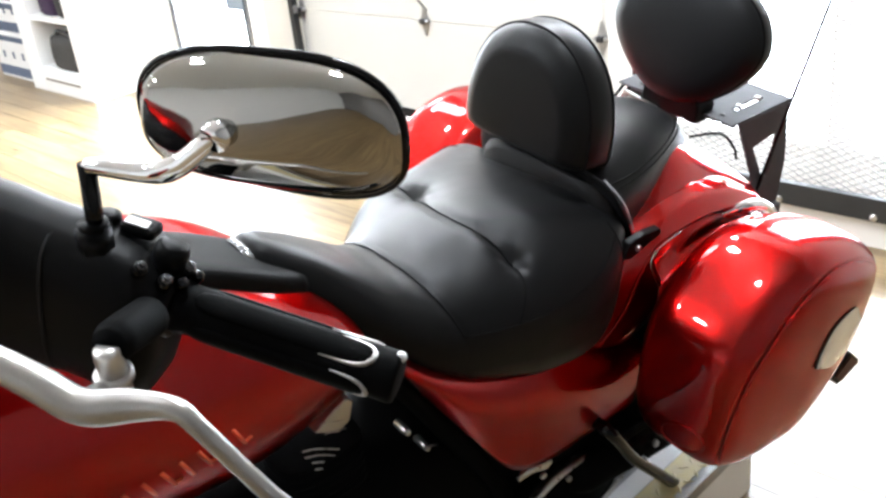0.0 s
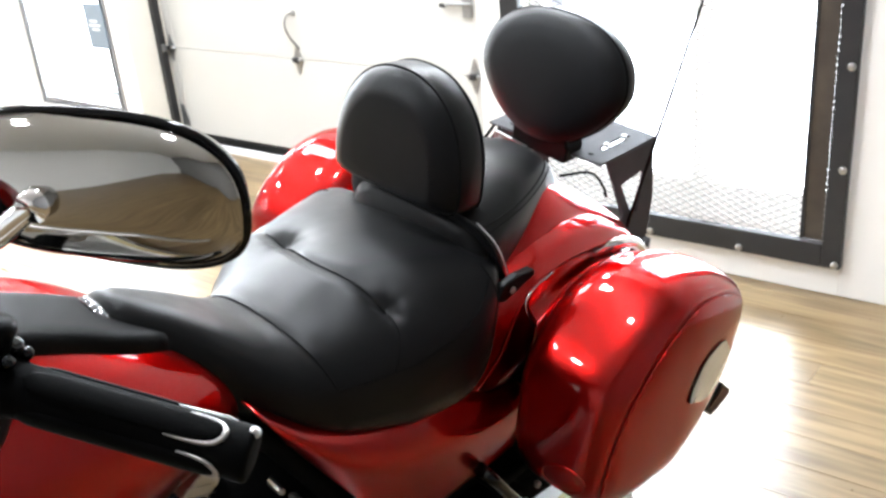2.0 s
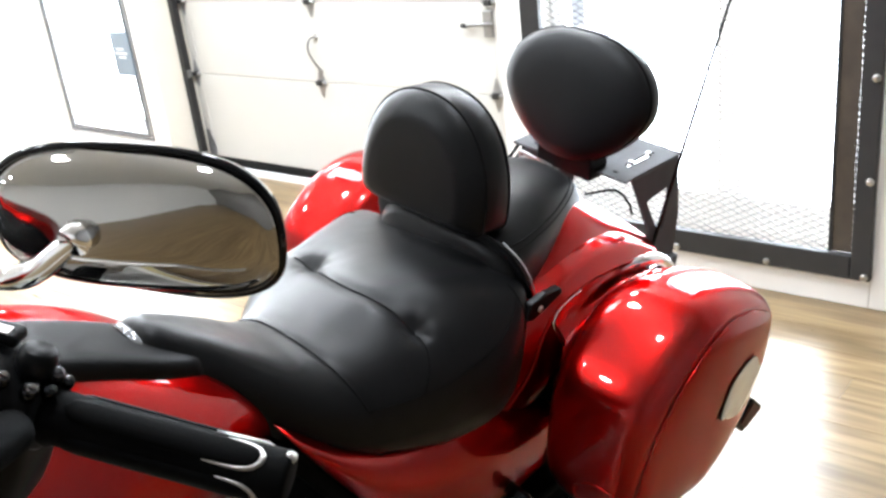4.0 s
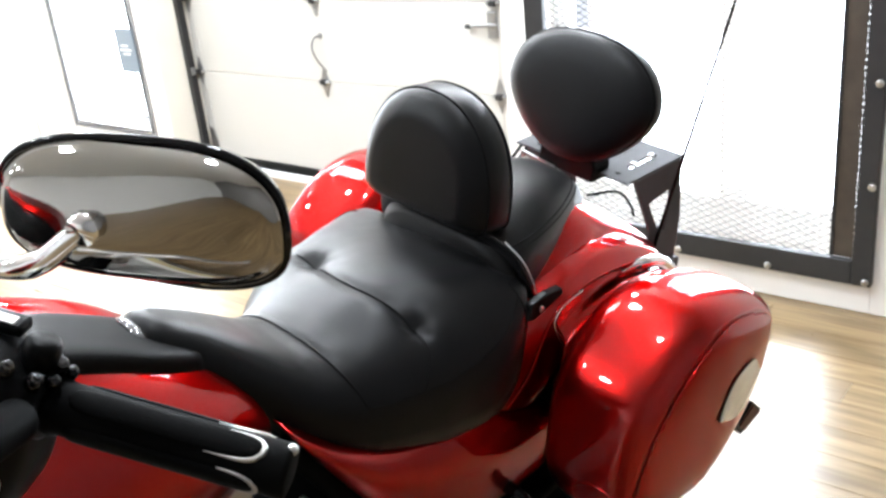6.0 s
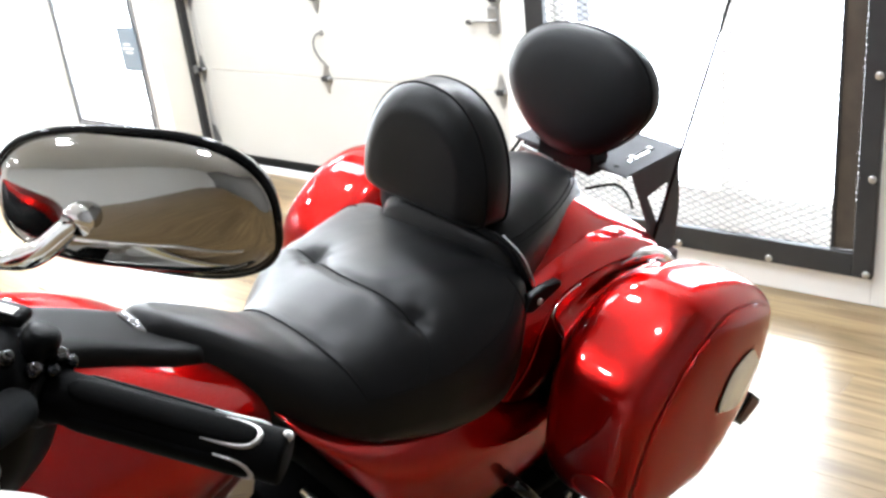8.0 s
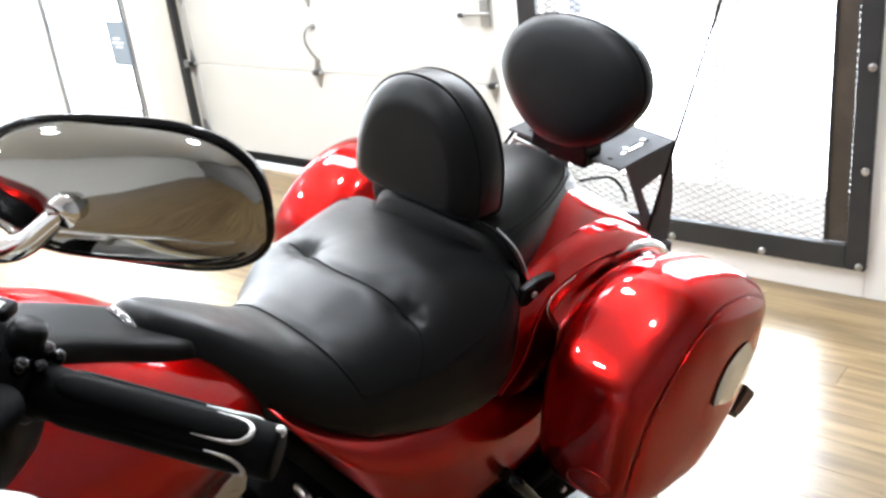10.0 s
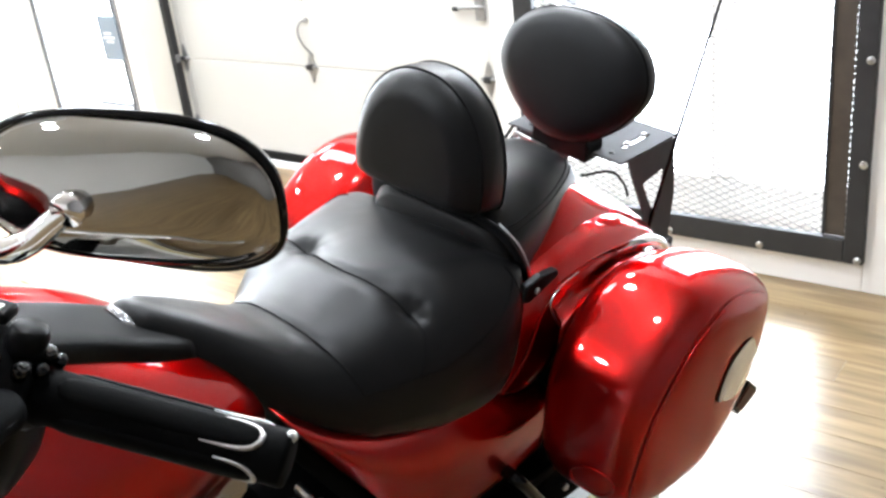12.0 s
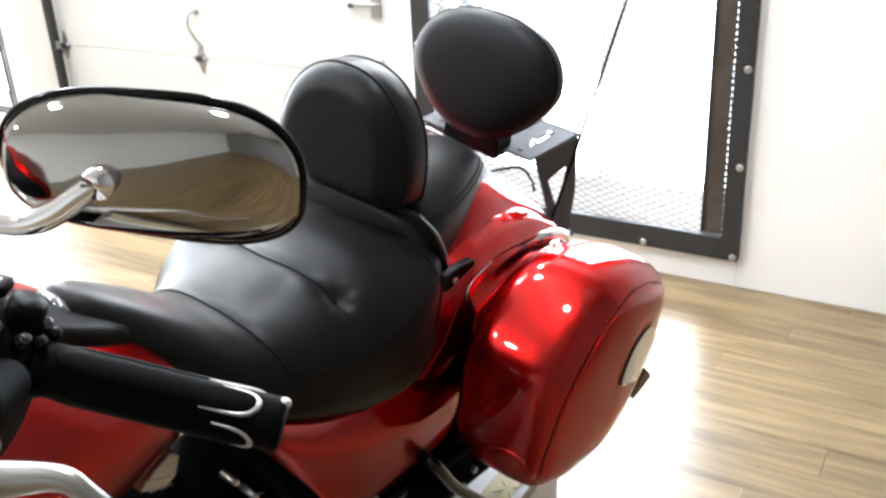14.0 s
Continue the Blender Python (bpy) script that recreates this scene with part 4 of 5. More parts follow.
for d in (0.0, 0.010):
    part("groove", tube([(0.1155, 0.700 + d * 0.8, 0.7745 - d * 2.4), (0.1155, 0.742 + d * 0.3, 0.7560 - d * 1.6)], 0.0011, 6), STEEL, head)
for y, z in ((0.850, 0.678), (0.890, 0.620)):
    part("bolt_head", disc((0.118, y, z), (1, -0.3, 0.4), 0.007, 0.05, 12, 0.3), STEEL, engine)
part("cable", tube([(0.12, 0.885, 0.625), (0.12, 0.905, 0.607), (0.12, 0.92, 0.60)], 0.0022, 6), STEEL, engine)
cover = part("primary_cover", cushion([(0.16 * math.cos(a), 0.095 * math.sin(a)) for a in (2 * math.pi * k / 44 for k in range(44))], [(0.0, 1.0), (0.03, 1.0), (0.045, 0.93), (0.052, 0.8), (0.054, 0.3)], (0, 0, 0), 0), MATT_BLACK, bike, "black primary cover with a bright rim", m=Matrix.Translation((0.135, 1.225, 0.320)) @ pose(0, 0, 0, 0, 0, -90))
part("rim", tube([(0.156 * math.cos(a), 0.043, 0.093 * math.sin(a)) for a in (2 * math.pi * k / 44 for k in range(46))], 0.0105, 10, flat=0.6), STEEL, cover, "bright rim")
for a in (0.5, 1.3, 2.4, 3.6, 4.9):
    part("bolt_head", disc((0.13 * math.cos(a), 0.054, 0.075 * math.sin(a)), (0, 1, 0), 0.006, 0.008, 10, 0.3), STEEL, cover)
peg = part("foot_guard", tube([(0.205, 1.225, 0.530), (0.238, 1.222, 0.530), (0.247, 1.240, 0.505), (0.247, 1.301, 0.421), (0.247, 1.388, 0.325), (0.247, 1.470, 0.236), (0.247, 1.497, 0.217), (0.244, 1.510, 0.2115)], 0.0125, 16, 44), GLOSS_BLACK, bike, "bent gloss black foot guard")
part("silencer", tube([(0.17, 1.20, 0.372), (0.18, 1.30, 0.372), (0.185, 1.50, 0.355), (0.19, 1.74, 0.35)], 0.046, 24, 20, taper=([0, 0.08, 0.9, 1], [0.6, 1, 1, 0.85])), MATT_BLACK, bike, "black silencer under the pannier")
badge = part("polished_clamp", hull([(1.036, 0.196, 0.205, 0.500, 0.510, 2.4), (1.07, 0.194, 0.210, 0.500, 0.518, 2.4), (1.10, 0.196, 0.209, 0.488, 0.508, 2.4), (1.118, 0.198, 0.205, 0.490, 0.500, 2.4)], 12, 16), STEEL, bike, "polished clamp below the side cover")
part("bolt_head", disc((0.208, 1.094, 0.480), (1, 0, 0), 0.007, 0.008, 12, 0.3), STEEL, badge)
part("footboard", box(0.13, 0.225, 1.27, 1.44, 0.44, 0.465), RUBBER, peg, "black rubber footboard", bevel=0.006)
for dy, dz in ((1.335, 0.395), (1.365, 0.42)):
    part("bolt_head", disc((0.25, dy, dz), (1, 0, 0), 0.007, 0.01, 12, 0.3), STEEL, peg)


def wheel(y, r, w):
    def ring(rr, x):
        return [Vector((x, y + rr * math.cos(t), r + 0.203 + rr * math.sin(t))) for t in (2 * math.pi * k / 56 for k in range(56))]
    prof = [(r - 0.10, -w * 0.36), (r - 0.05, -w * 0.5), (r - 0.012, -w * 0.36), (r, -w * 0.15), (r, w * 0.15), (r - 0.012, w * 0.36), (r - 0.05, w * 0.5), (r - 0.10, w * 0.36)]
    tyre = part("tyre", rings(bmesh.new(), [ring(a, x) for a, x in prof], cap=False), RUBBER, bike, "black motorcycle tyre")
    rim = part("rim", rings(bmesh.new(), [ring(a, x) for a, x in ((r - 0.10, -w * 0.36), (r - 0.125, -w * 0.30), (r - 0.13, 0), (r - 0.125, w * 0.30), (r - 0.10, w * 0.36))], cap=False), GLOSS_BLACK, tyre)
    c = Vector((0, y, r + 0.203))
    part("hub", disc(c, (1, 0, 0), 0.055, w * 0.9, 24, 0.1), GLOSS_BLACK, tyre)
    for k in range(5):
        d = Vector((0, math.cos(1.2566 * k), math.sin(1.2566 * k)))
        part("spoke", tube([c + d * 0.04, c + d * (r - 0.12)], 0.016, 8), GLOSS_BLACK, tyre)


wheel(1.55, 0.325, 0.17)
wheel(-0.16, 0.325, 0.13)
for side in (1, -1):
    part("fork_leg", tube([(0.10 * side, -0.16, 0.53), (0.10 * side, 0.08, 1.12)], 0.027, 16), GLOSS_BLACK, bike)
part("fork_yoke", box(-0.13, 0.13, 0.03, 0.12, 1.10, 1.15), GLOSS_BLACK, bike, bevel=0.01)
part("kickstand", tube([(0.12, 0.70, 0.34), (0.20, 0.72, 0.29), (0.255, 0.73, 0.252)], 0.011, 10), GLOSS_BLACK, bike, "black side stand")
fair = part("fairing", hull([(-0.42, -0.10, 0.10, 1.14, 1.28, 2.4), (-0.36, -0.24, 0.24, 1.06, 1.38, 2.4), (-0.22, -0.34, 0.34, 1.04, 1.44, 2.6), (-0.06, -0.38, 0.38, 1.10, 1.42, 2.8)], 28, 56), RED, bike, "candy red handlebar fairing with a black dash")
part("dash", hull([(-0.062, -0.36, 0.36, 1.12, 1.40, 2.8), (-0.05, -0.35, 0.35, 1.13, 1.395, 2.8), (-0.03, -0.30, 0.30, 1.16, 1.37, 2.8)], 8, 48), PLASTIC, fair, "black dash")

# ---- lift under the motorcycle ----
lift = empty("motorcycle_lift", "low diamond-plate motorcycle lift with a worn yellow lane", "lift")
part("deck", box(-0.44, 0.165, -0.75, 1.72, 0.165, 0.196), PLATE, lift, smooth=False, bevel=0.003)
part("yellow_lane", box(0.082, 0.142, -0.74, 1.71, 0.196, 0.1975), YELLOW, lift, "worn yellow painted lane", smooth=False)
part("cream_lane", box(0.036, 0.080, -0.74, 1.71, 0.196, 0.1972), CREAM_AND_GLARE, lift, "worn cream painted lane", smooth=False)
lugs, yellow_lugs = bmesh.new(), bmesh.new()
for i in range(19):
    for j in range(84):
        x, y = -0.425 + 0.0315 * i, -0.73 + 0.0325 * j
        if x > 0.155 or y > 1.70:
            continue
        a = radians(45 if (i + j) % 2 else -45)
        ux, uy = math.cos(a), math.sin(a)
        if 0.03 < x < 0.085:
            continue
        on_lane = 0.082 < x < 0.142
        b = yellow_lugs if on_lane else lugs
        z = 0.1975 if on_lane else 0.196
        v = [b.verts.new((x + ux * p - uy * q, y + uy * p + ux * q, z + h)) for p, q, h in ((-0.014, 0, 0), (0, -0.0042, 0), (0.014, 0, 0), (0, 0.0042, 0), (-0.006, 0, 0.0022), (0.006, 0, 0.0022))]
        for q in ((0, 1, 4), (1, 5, 4), (1, 2, 5), (2, 3, 5), (3, 4, 5), (3, 0, 4)):
            b.faces.new([v[n] for n in q])
tagged(part("tread_pattern", lugs, PLATE, lift, smooth=False), kind="stuff")
tagged(part("lane_tread_pattern", yellow_lugs, YELLOW, lift, smooth=False), kind="stuff")
# near rail's white imitates the glare on the floor beside the lift
part("side_rail", box(0.100, 0.145, -0.75, 1.72, 0.0, 0.165), CREAM_AND_GLARE, lift, "side rail coloured white like the floor's window glare", smooth=False, bevel=0.002)
part("side_rail", box(-0.44, -0.395, -0.75, 1.72, 0.0, 0.165), PLATE, lift, smooth=False, bevel=0.002)
for y in (-0.6, 0.5, 1.55):
    part("cross_beam", box(-0.395, 0.098, y, y + 0.08, 0.0, 0.165), DARK_STEEL, lift, smooth=False)

# ---- overhead door ----
gate = empty("overhead_door", "closed white sectional overhead door with galvanised hinges", "garage door")
JOINTS = [0.078, 0.556, 0.950, 1.344, 1.738, 2.26]
for z0, z1 in zip(JOINTS, JOINTS[1:]):
    b = box(-3.466, -1.196, DOOR, DOOR + 0.045, z0 + 0.001, z1 - 0.001)
    sec = part("door_section", b, DOOR_PAINT, gate, smooth=False, bevel=0.004)
    for x in (-3.43, -1.42):                              # stiles
        part("stile", box(x - 0.03, x + 0.03, DOOR - 0.0025, DOOR, z0 + 0.006, z1 - 0.006), DOOR_PAINT, sec, smooth=False, bevel=0.001)


def hinge(x, z, s=1.0):
    """A door hinge: two pointed leaves on a knuckle."""
    up = slab([(x - 0.028 * s, z + 0.004), (x + 0.028 * s, z + 0.004), (x + 0.018 * s, z + 0.03), (x + 0.004, z + 0.075), (x - 0.004, z + 0.075), (x - 0.018 * s, z + 0.03)], "y", DOOR - 0.006, 0.003)
    h = part("hinge", up, GALV, gate, "galvanised door hinge", smooth=False)
    low = slab([(x - 0.028 * s, z - 0.004), (x + 0.028 * s, z - 0.004), (x + 0.018 * s, z - 0.03), (x + 0.004, z - 0.075), (x - 0.004, z - 0.075), (x - 0.018 * s, z - 0.03)], "y", DOOR - 0.006, 0.003)
    part("lower_leaf", low, GALV, h, smooth=False)
    part("knuckle", tube([(x - 0.034 * s, DOOR - 0.012, z), (x + 0.034 * s, DOOR - 0.012, z)], 0.009, 12), GALV, h)
    part("roller_bracket", box(x - 0.016, x + 0.016, DOOR - 0.030, DOOR - 0.006, z - 0.012, z + 0.012), DARK_STEEL, h, smooth=False, bevel=0.003)


for z in JOINTS[1:-1]:
    for x in (-3.430, -2.455, -1.395):
        hinge(x, z)
pull = part("pull_handle", tube([(-2.452, DOOR - 0.004, 0.778), (-2.460, DOOR - 0.03, 0.777), (-2.470, DOOR - 0.045, 0.750), (-2.472, DOOR - 0.045, 0.71), (-2.460, DOOR - 0.03, 0.660), (-2.452, DOOR - 0.012, 0.632), (-2.450, DOOR - 0.006, 0.615)], 0.0055, 10, 40), GALV, gate, "bright curved pull handle")
for z in (0.780, 0.612):
    part("foot", disc((-2.451, DOOR - 0.004, z), (0, -1, 0), 0.014, 0.008, 14, 0.3), GALV, pull)
latch = part("slide_latch", box(-1.43, -1.385, DOOR - 0.018, DOOR, 0.805, 0.915), GALV, gate, "galvanised slide latch", smooth=False, bevel=0.003)
part("bolt_bar", tube([(-1.525, DOOR - 0.020, 0.853), (-1.49, DOOR - 0.022, 0.858), (-1.375, DOOR - 0.022, 0.862)], 0.008, 10), GALV, latch)
part("bar_tip", disc((-1.525, DOOR - 0.020, 0.853), (1, 0, 0), 0.010, 0.03, 12, 0.3), DARK_STEEL, latch)
part("bottom_bracket", slab([(-3.455, 0.085), (-3.40, 0.085), (-3.395, 0.15), (-3.425, 0.235), (-3.455, 0.235)], "y", DOOR - 0.006, 0.004), GALV, gate, "galvanised bottom bracket", smooth=False)
part("bottom_seal", box(-3.466, -1.196, DOOR - 0.012, DOOR + 0.05, 0.036, 0.076), SEAL, gate, "black rubber bottom seal", smooth=False, bevel=0.004)
track = part("door_track", slab([(-3.464, 3.255), (-3.432, 3.255), (-3.432, 3.262), (-3.457, 3.262), (-3.457, 3.312), (-3.464, 3.312)], "z", 0.04, 2.2), DARK_STEEL, gate, "dark steel guide track", smooth=False)
for z in (0.09, 0.56, 1.0, 1.6):
    part("track_bracket", box(-3.457, -3.440, 3.264, 3.30, z - 0.02, z + 0.02), GALV, track, smooth=False, bevel=0.002)
structure("door_sill", box(-3.466, -1.196, 3.30, 3.40, 0.0, 0.034), WHITE_PVC, "white painted threshold under the door", bevel=0.003, category="sill")

# ---- screened window ----
window = empty("window_1", "white framed window behind a security screen", "window")
window["kind"] = "structure"
for x0, x1, z0, z1 in ((-1.06, -1.00, 0.114, 2.25), (0.177, 0.212, 0.114, 2.25), (-1.00, 0.177, 0.114, 0.27), (-1.00, 0.177, 2.17, 2.25), (-0.385, -0.275, 0.27, 2.17), (-0.91, -0.86, 0.27, 2.17)):
    part("window_frame", box(x0, x1, 3.25, 3.31, z0, z1), TAN_GLARE if 0.27 in (z0, z1) else WHITE_PVC, window, smooth=False, bevel=0.004)
for x0, x1 in ((-0.86, -0.385), (-0.275, 0.177)):
    p = part("pane", box(x0, x1, 3.278, 3.284, 0.27, 2.17), GLASS, window, smooth=False)
    p.visible_shadow = False

screen = empty("window_screen", "dark steel security screen of expanded metal bolted to the wall", "window screen")
for x0, x1, z0, z1 in ((-1.062, -0.980, 0.110, 2.26), (0.156, 0.218, 0.110, 2.26), (-0.980, 0.156, 0.110, 0.193), (-0.980, 0.156, 2.18, 2.26)):
    part("frame_bar", box(x0, x1, WALL - 0.034, WALL - 0.004, z0, z1), DARK_STEEL, screen, smooth=False, bevel=0.004)
part("rusted_angle", box(0.088, 0.1495, WALL - 0.012, WALL - 0.007, 0.195, 2.178), RUST, screen, "rusted steel angle inside the frame", smooth=False, bevel=0.001)
part("inner_bar", box(0.078, 0.088, WALL - 0.016, WALL - 0.004, 0.195, 2.178), DARK_STEEL, screen, smooth=False)
for k in range(88):                                               # slotted edge beside the angle
    z = 0.198 + 0.0225 * k
    part("slot_rung", box(0.1495, 0.1555, WALL - 0.012, WALL - 0.007, z, z + 0.0105), DARK_STEEL, screen, smooth=False)
for k in range(8):
    for x in (0.201, -1.035):
        part("bolt", disc((x, WALL - 0.037, 0.125 + 0.328 * k if k < 7 else 2.23), (0, -1, 0), 0.0125, 0.009, 16, 0.4), STEEL, screen, "round steel bolt")
for x in (-0.78, -0.45, -0.119):
    for z in (0.127, 2.235):
        part("bolt", disc((x, WALL - 0.037, z), (0, -1, 0), 0.0125, 0.009, 16, 0.4), STEEL, screen, "round steel bolt")
# expanded metal: slanted strands that meet in diamonds
DX, DZ = 0.047, 0.0245
mesh = bmesh.new()
nx, nz = int(1.118 / DX) + 1, int(2.0 / DZ)
for i in range(nx):
    for j in range(nz):
        x, z = -0.98 + DX * i, 0.193 + DZ * j
        for s in (1, -1):
            xa, xb = x + DX / 2, x + DX / 2 + s * DX / 2
            if xb > 0.10:
                continue
            zs = ((z, z + DZ / 2), (z + DZ, z + DZ / 2))
            for za, zb in zs:
                w = 0.0012
                y0 = WALL - 0.012
                v = [mesh.verts.new(p) for p in ((xa, y0, za - w), (xb, y0 + 0.003, zb - w), (xb, y0 + 0.003, zb + w), (xa, y0, za + w), (xa, y0 + 0.004, za + w * 0.4), (xb, y0 + 0.007, zb + w * 0.4))]
                mesh.faces.new((v[0], v[1], v[2], v[3]))
                mesh.faces.new((v[3], v[2], v[5], v[4]))
me = bpy.data.meshes.new("expanded_metal")
mesh.to_mesh(me)
mesh.free()
me.materials.append(MESH)
ob = new("expanded_metal", me)
ob.parent = screen
tagged(ob, kind="stuff")

# ---- glazed door ----
gdoor = empty("glazed_door", "white door with a tall glass pane in a thin dark frame", "door")
for x0, x1, z0, z1 in ((-4.468, -4.405, 0.203, 2.117), (-3.665, -3.602, 0.203, 2.117), (-4.405, -3.665, 0.203, 0.240), (-4.405, -3.665, 2.06, 2.117)):
    part("leaf_rail", box(x0, x1, WALL + 0.02, WALL + 0.06, z0, z1), WHITE_PVC, gdoor, smooth=False, bevel=0.003)
for x0, x1, z0, z1 in ((-4.452, -4.440, 0.218, 2.10), (-4.418, -4.404, 0.236, 2.07), (-3.630, -3.612, 0.218, 2.10), (-3.668, -3.654, 0.236, 2.07), (-4.440, -3.630, 0.218, 0.228), (-4.404, -3.668, 0.236, 0.256)):
    part("dark_gasket", box(x0, x1, WALL + 0.006, WALL + 0.0195, z0, z1), GASKET, gdoor, smooth=False, bevel=0.001)
p = part("pane", box(-4.404, -3.668, WALL + 0.038, WALL + 0.044, 0.256, 2.06), GLASS, gdoor, smooth=False)
p.visible_shadow = False
sign = part("door_sign", box(-3.80, -3.632, WALL - 0.008, WALL + 0.002, 0.585, 0.83), SIGN, None, "", False, 0.003)
tagged(sign, "grey-blue notice plate with pale illegible lines on the glazed door", "sign")
for x0, x1, z in ((-3.755, -3.69, 0.735), (-3.77, -3.665, 0.712), (-3.745, -3.715, 0.69), (-3.71, -3.68, 0.69)):
    part("print_bar", box(x0, x1, WALL - 0.0095, WALL - 0.008, z - 0.006, z + 0.006), PALE, sign, smooth=False)

# ---- shelf unit and what stands in it ----
unit = empty("shelf_unit", "white open shelf unit standing against the wall", "shelf")
for x0, x1, y0, y1, z0, z1 in ((-5.80, -5.60, 2.67, 3.075, 0, 2.1), (-5.03, -4.90, 2.67, 3.075, 0, 2.1), (-5.60, -5.03, 2.67, 3.075, 0.0, 0.165), (-5.60, -5.03, 2.69, 3.075, 0.485, 0.515), (-5.60, -5.03, 2.69, 3.075, 0.98, 1.01), (-5.60, -5.03, 2.69, 3.075, 1.48, 1.51), (-5.60, -5.03, 2.69, 3.075, 2.07, 2.1)):
    part("board", box(x0, x1, y0, y1, z0, z1), CABINET, unit, smooth=False, bevel=0.004)
part("back_panel", box(-5.60, -5.03, 3.055, 3.075, 0.165, 2.07), CABINET, unit, smooth=False)
part("plinth_line", box(-5.56, -5.06, 2.666, 2.670, 0.085, 0.095), SLAB, unit, smooth=False)


def bag_shape(x, y, z, w, d, h, lean=0.0):
    """A soft bag: bulging sides, sagging top."""
    loops_ = []
    for k, (g, u) in enumerate(((0.9, 0.0), (1.0, 0.06), (1.04, 0.35), (1.0, 0.7), (0.93, 0.9), (0.8, 0.97), (0.5, 1.0))):
        loops_.append([Vector((x + lean * u + w / 2 * g * math.copysign(abs(math.cos(a)) ** 0.5, math.cos(a)) + 0.006 * math.sin(5 * a + k), y + d / 2 * g * math.copysign(abs(math.sin(a)) ** 0.5, math.sin(a)), z + h * u)) for a in (2 * math.pi * q / 36 for q in range(36))])
    return rings(bmesh.new(), loops_)


bag1 = part("bag", bag_shape(-5.27, 2.81, 0.165, 0.44, 0.22, 0.23, 0.0), BIN)
tagged(bag1, "dark grey rolled cloth bag on the lowest shelf", "bag")
part("handle", tube([(-5.36, 2.74, 0.38), (-5.33, 2.73, 0.42), (-5.22, 2.73, 0.41), (-5.18, 2.74, 0.38)], 0.012, 10, 20), BIN, bag1)
tagged(part("storage_bin", bag_shape(-5.16, 2.85, 0.515, 0.24, 0.26, 0.34), BIN), "dark grey fabric storage bin on a white shelf", "bin")
tagged(part("folded_cloth", bag_shape(-5.42, 2.85, 0.515, 0.24, 0.24, 0.30), PURPLE), "dark purple cloth bundle on a white shelf", "cloth")


def carton(x0, x1, y0, y1, z0, z1, label):
    c = part("carton", box(x0, x1, y0, y1, z0, z1), CARTON, None, "", False, 0.004)
    tagged(c, label, "box", "cartons by the shelf")
    part("band", box(x0 + 0.002, x1 - 0.002, y0 - 0.003, y0, z0 + 0.02, z0 + 0.09), BLUE, c, "slate blue printed band", smooth=False)
    part("band", box(x0 + 0.002, x1 - 0.002, y0 - 0.003, y0, z1 - 0.05, z1 - 0.012), BLUE, c, "slate blue printed band", smooth=False)
    for k in range(3):
        px = x0 + (0.2 + 0.25 * k) * (x1 - x0)
        part("print_bar", box(px, px + 0.03, y0 - 0.003, y0, z0 + 0.15, z0 + 0.20), BLUE, c, smooth=False)
    return c


carton(-6.50, -5.86, 2.74, 3.07, 0.0, 0.325, "white carton with slate blue bands on the floor")
carton(-6.46, -5.90, 2.76, 3.06, 0.325, 0.56, "white carton with blue bands stacked on another")
tagged(part("cloth_heap", bag_shape(-6.18, 2.90, 0.56, 0.42, 0.22, 0.10), BIN), "dark patterned cloth heaped on a carton", "cloth")

# ---- downlights ----
spot_glow = glow("downlight_diffuser", (0.96, 0.985, 1.0), 40.0)
spots = [p[:2] for p in DOWNLIGHTS] + [(-2.2, 1.8), (-3.6, 1.2)]
first = empty("downlight", "round white recessed ceiling downlight, lit", "ceiling light", pose(*spots[0], 3.2), "ceiling downlights")
part("trim_ring", rings(bmesh.new(), [[Vector((r * math.cos(a), r * math.sin(a), z)) for a in (2 * math.pi * k / 32 for k in range(32))] for r, z in ((0.175, 0.0), (0.175, -0.012), (0.150, -0.016), (0.140, -0.010), (0.140, 0.0))], cap=False), CABINET, first)
part("diffuser", disc((0, 0, -0.006), (0, 0, 1), 0.139, 0.008, 32), spot_glow, first)
for x, y in spots[1:]:
    copy_thing(first, pose(x, y, 3.2))
panels = [p[:2] for p in FILL_PANELS]
# bodies of the added fill panels, out of view
lit = empty("light_panel", "unseen rectangular ceiling panel, added as fill light", "ceiling light", pose(*panels[0], 3.2), "ceiling panels")
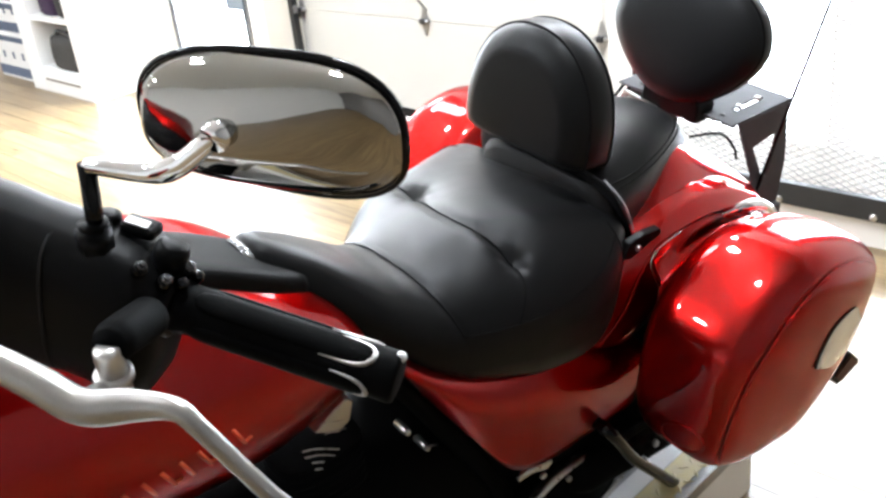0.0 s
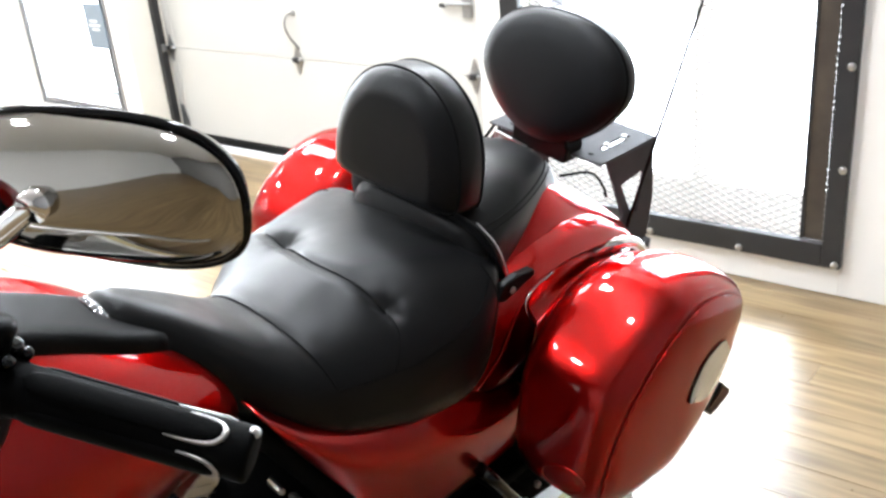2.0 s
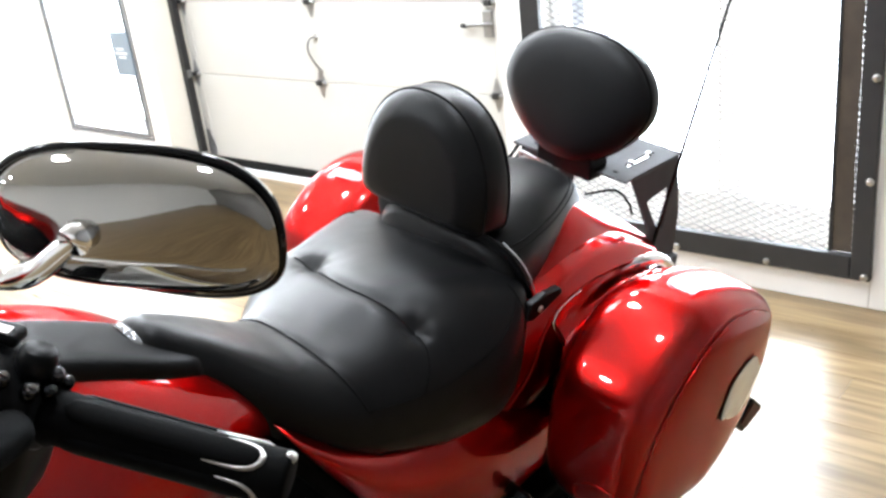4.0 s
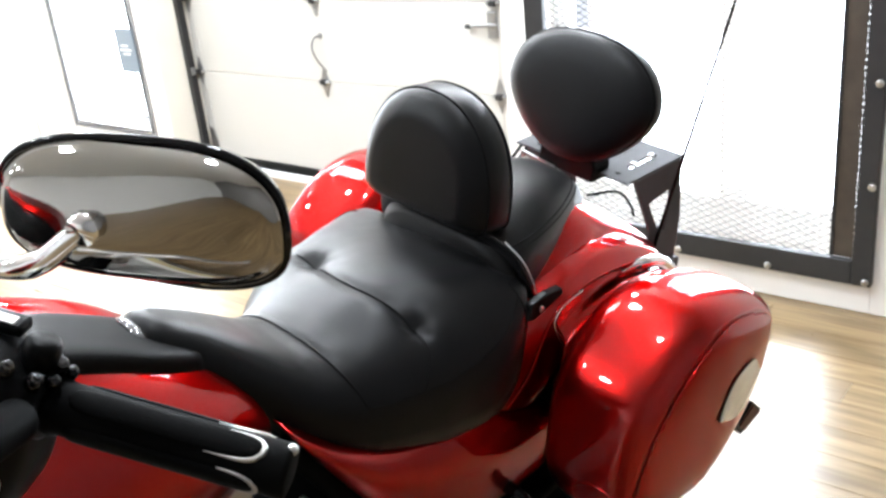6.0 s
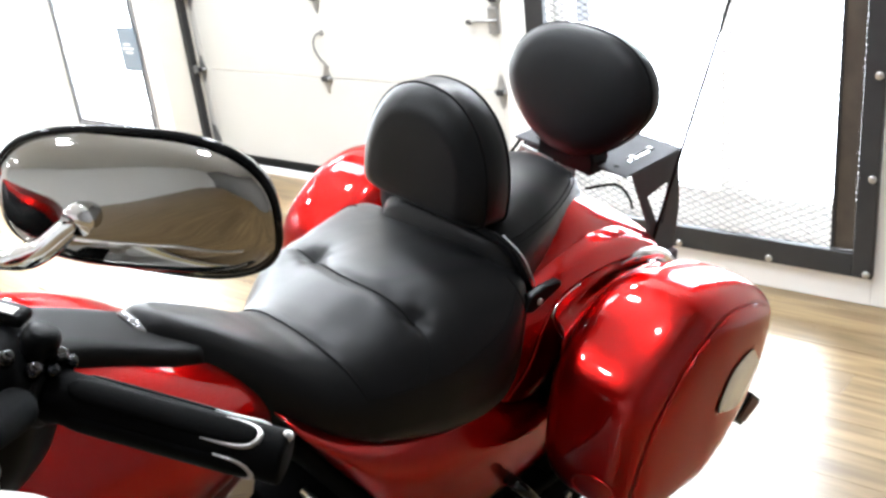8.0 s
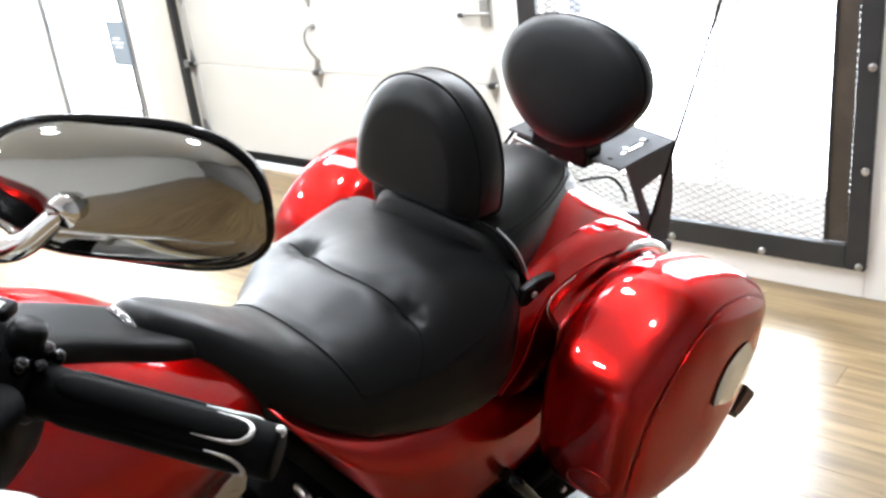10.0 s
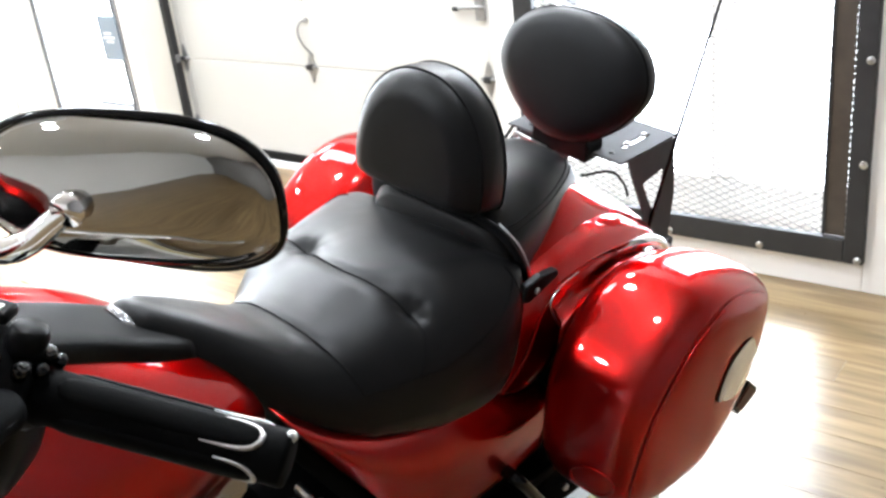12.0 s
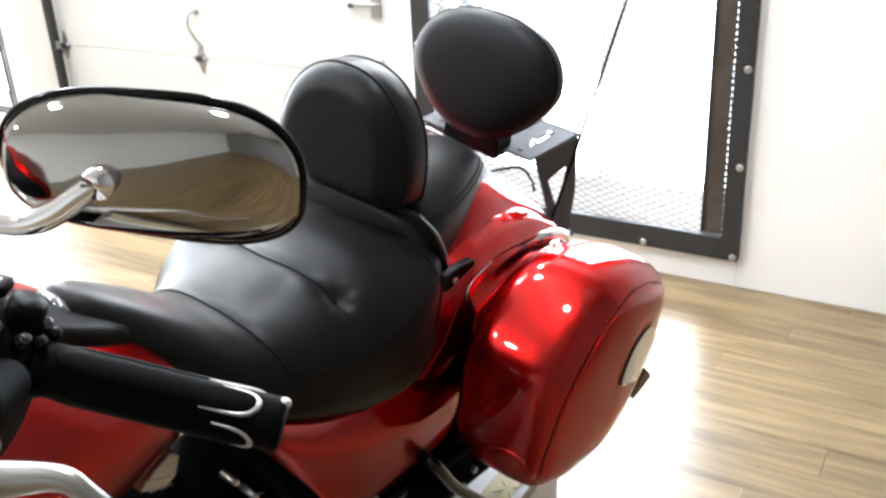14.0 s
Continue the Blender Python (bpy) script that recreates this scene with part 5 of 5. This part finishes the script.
for x0, x1, y0, y1 in ((-0.62, 0.62, -0.32, -0.29), (-0.62, 0.62, 0.29, 0.32), (-0.62, -0.59, -0.29, 0.29), (0.59, 0.62, -0.29, 0.29)):
    part("frame", box(x0, x1, y0, y1, -0.03, 0.0), CABINET, lit, smooth=False, bevel=0.003)
part("diffuser", box(-0.59, 0.59, -0.29, 0.29, -0.02, -0.012), glow("fill_diffuser", (0.96, 0.985, 1.0), 5.0), lit, smooth=False)
for x, y in panels[1:]:
    copy_thing(lit, pose(x, y, 3.2))

# ---- crumbs on the floor ----
crumbs = bmesh.new()
rnd = random.Random(4)
for _ in range(46):
    x, y, r = rnd.uniform(-0.6, 1.7), rnd.uniform(1.6, 3.05), rnd.uniform(0.0015, 0.005)
    v = [crumbs.verts.new((x + r * rnd.uniform(0.6, 1.6) * math.cos(a), y + r * math.sin(a), 0.0005)) for a in (0, 2.1, 4.2)]
    t = crumbs.verts.new((x, y, r * 0.8))
    for q in range(3):
        crumbs.faces.new((v[q], v[(q + 1) % 3], t))
tagged(part("floor_crumbs", crumbs, SLAB, None, "", False), "small dark crumbs scattered on the floor", "debris", kind="stuff")

# ---- floor planks ----
PW, PL = 0.128, 1.22
pm = bpy.data.meshes.new("plank")
b = box(0.0007, PL - 0.0007, 0.0006, PW - 0.0006, -0.006, 0.0)
bmesh.ops.recalc_face_normals(b, faces=b.faces[:])
b.to_mesh(pm)
b.free()
pm.materials.append(OAK)
floor = bpy.data.objects["floor"]
rest_bm = bmesh.new()
for j in range(int((3.4 + 5.6) / PW) + 1):
    y = 3.40 - PW * (j + 1)
    off = (j * 0.437) % 1.0
    for i in range(-1, 14):
        x = -9.0 + (i + off) * PL
        if -5.2 < x < 2.2 and y > -0.9:
            ob = new("plank", pm)
            ob.parent, ob.location = floor, (x, y, 0)
        else:
            box(max(x, -9.0) + 0.0015, min(x + PL, 7.4) - 0.0015, y + 0.001, y + PW - 0.001, -0.006, 0, rest_bm)
tagged(part("far_planks", rest_bm, OAK, floor, smooth=False), kind="stuff")
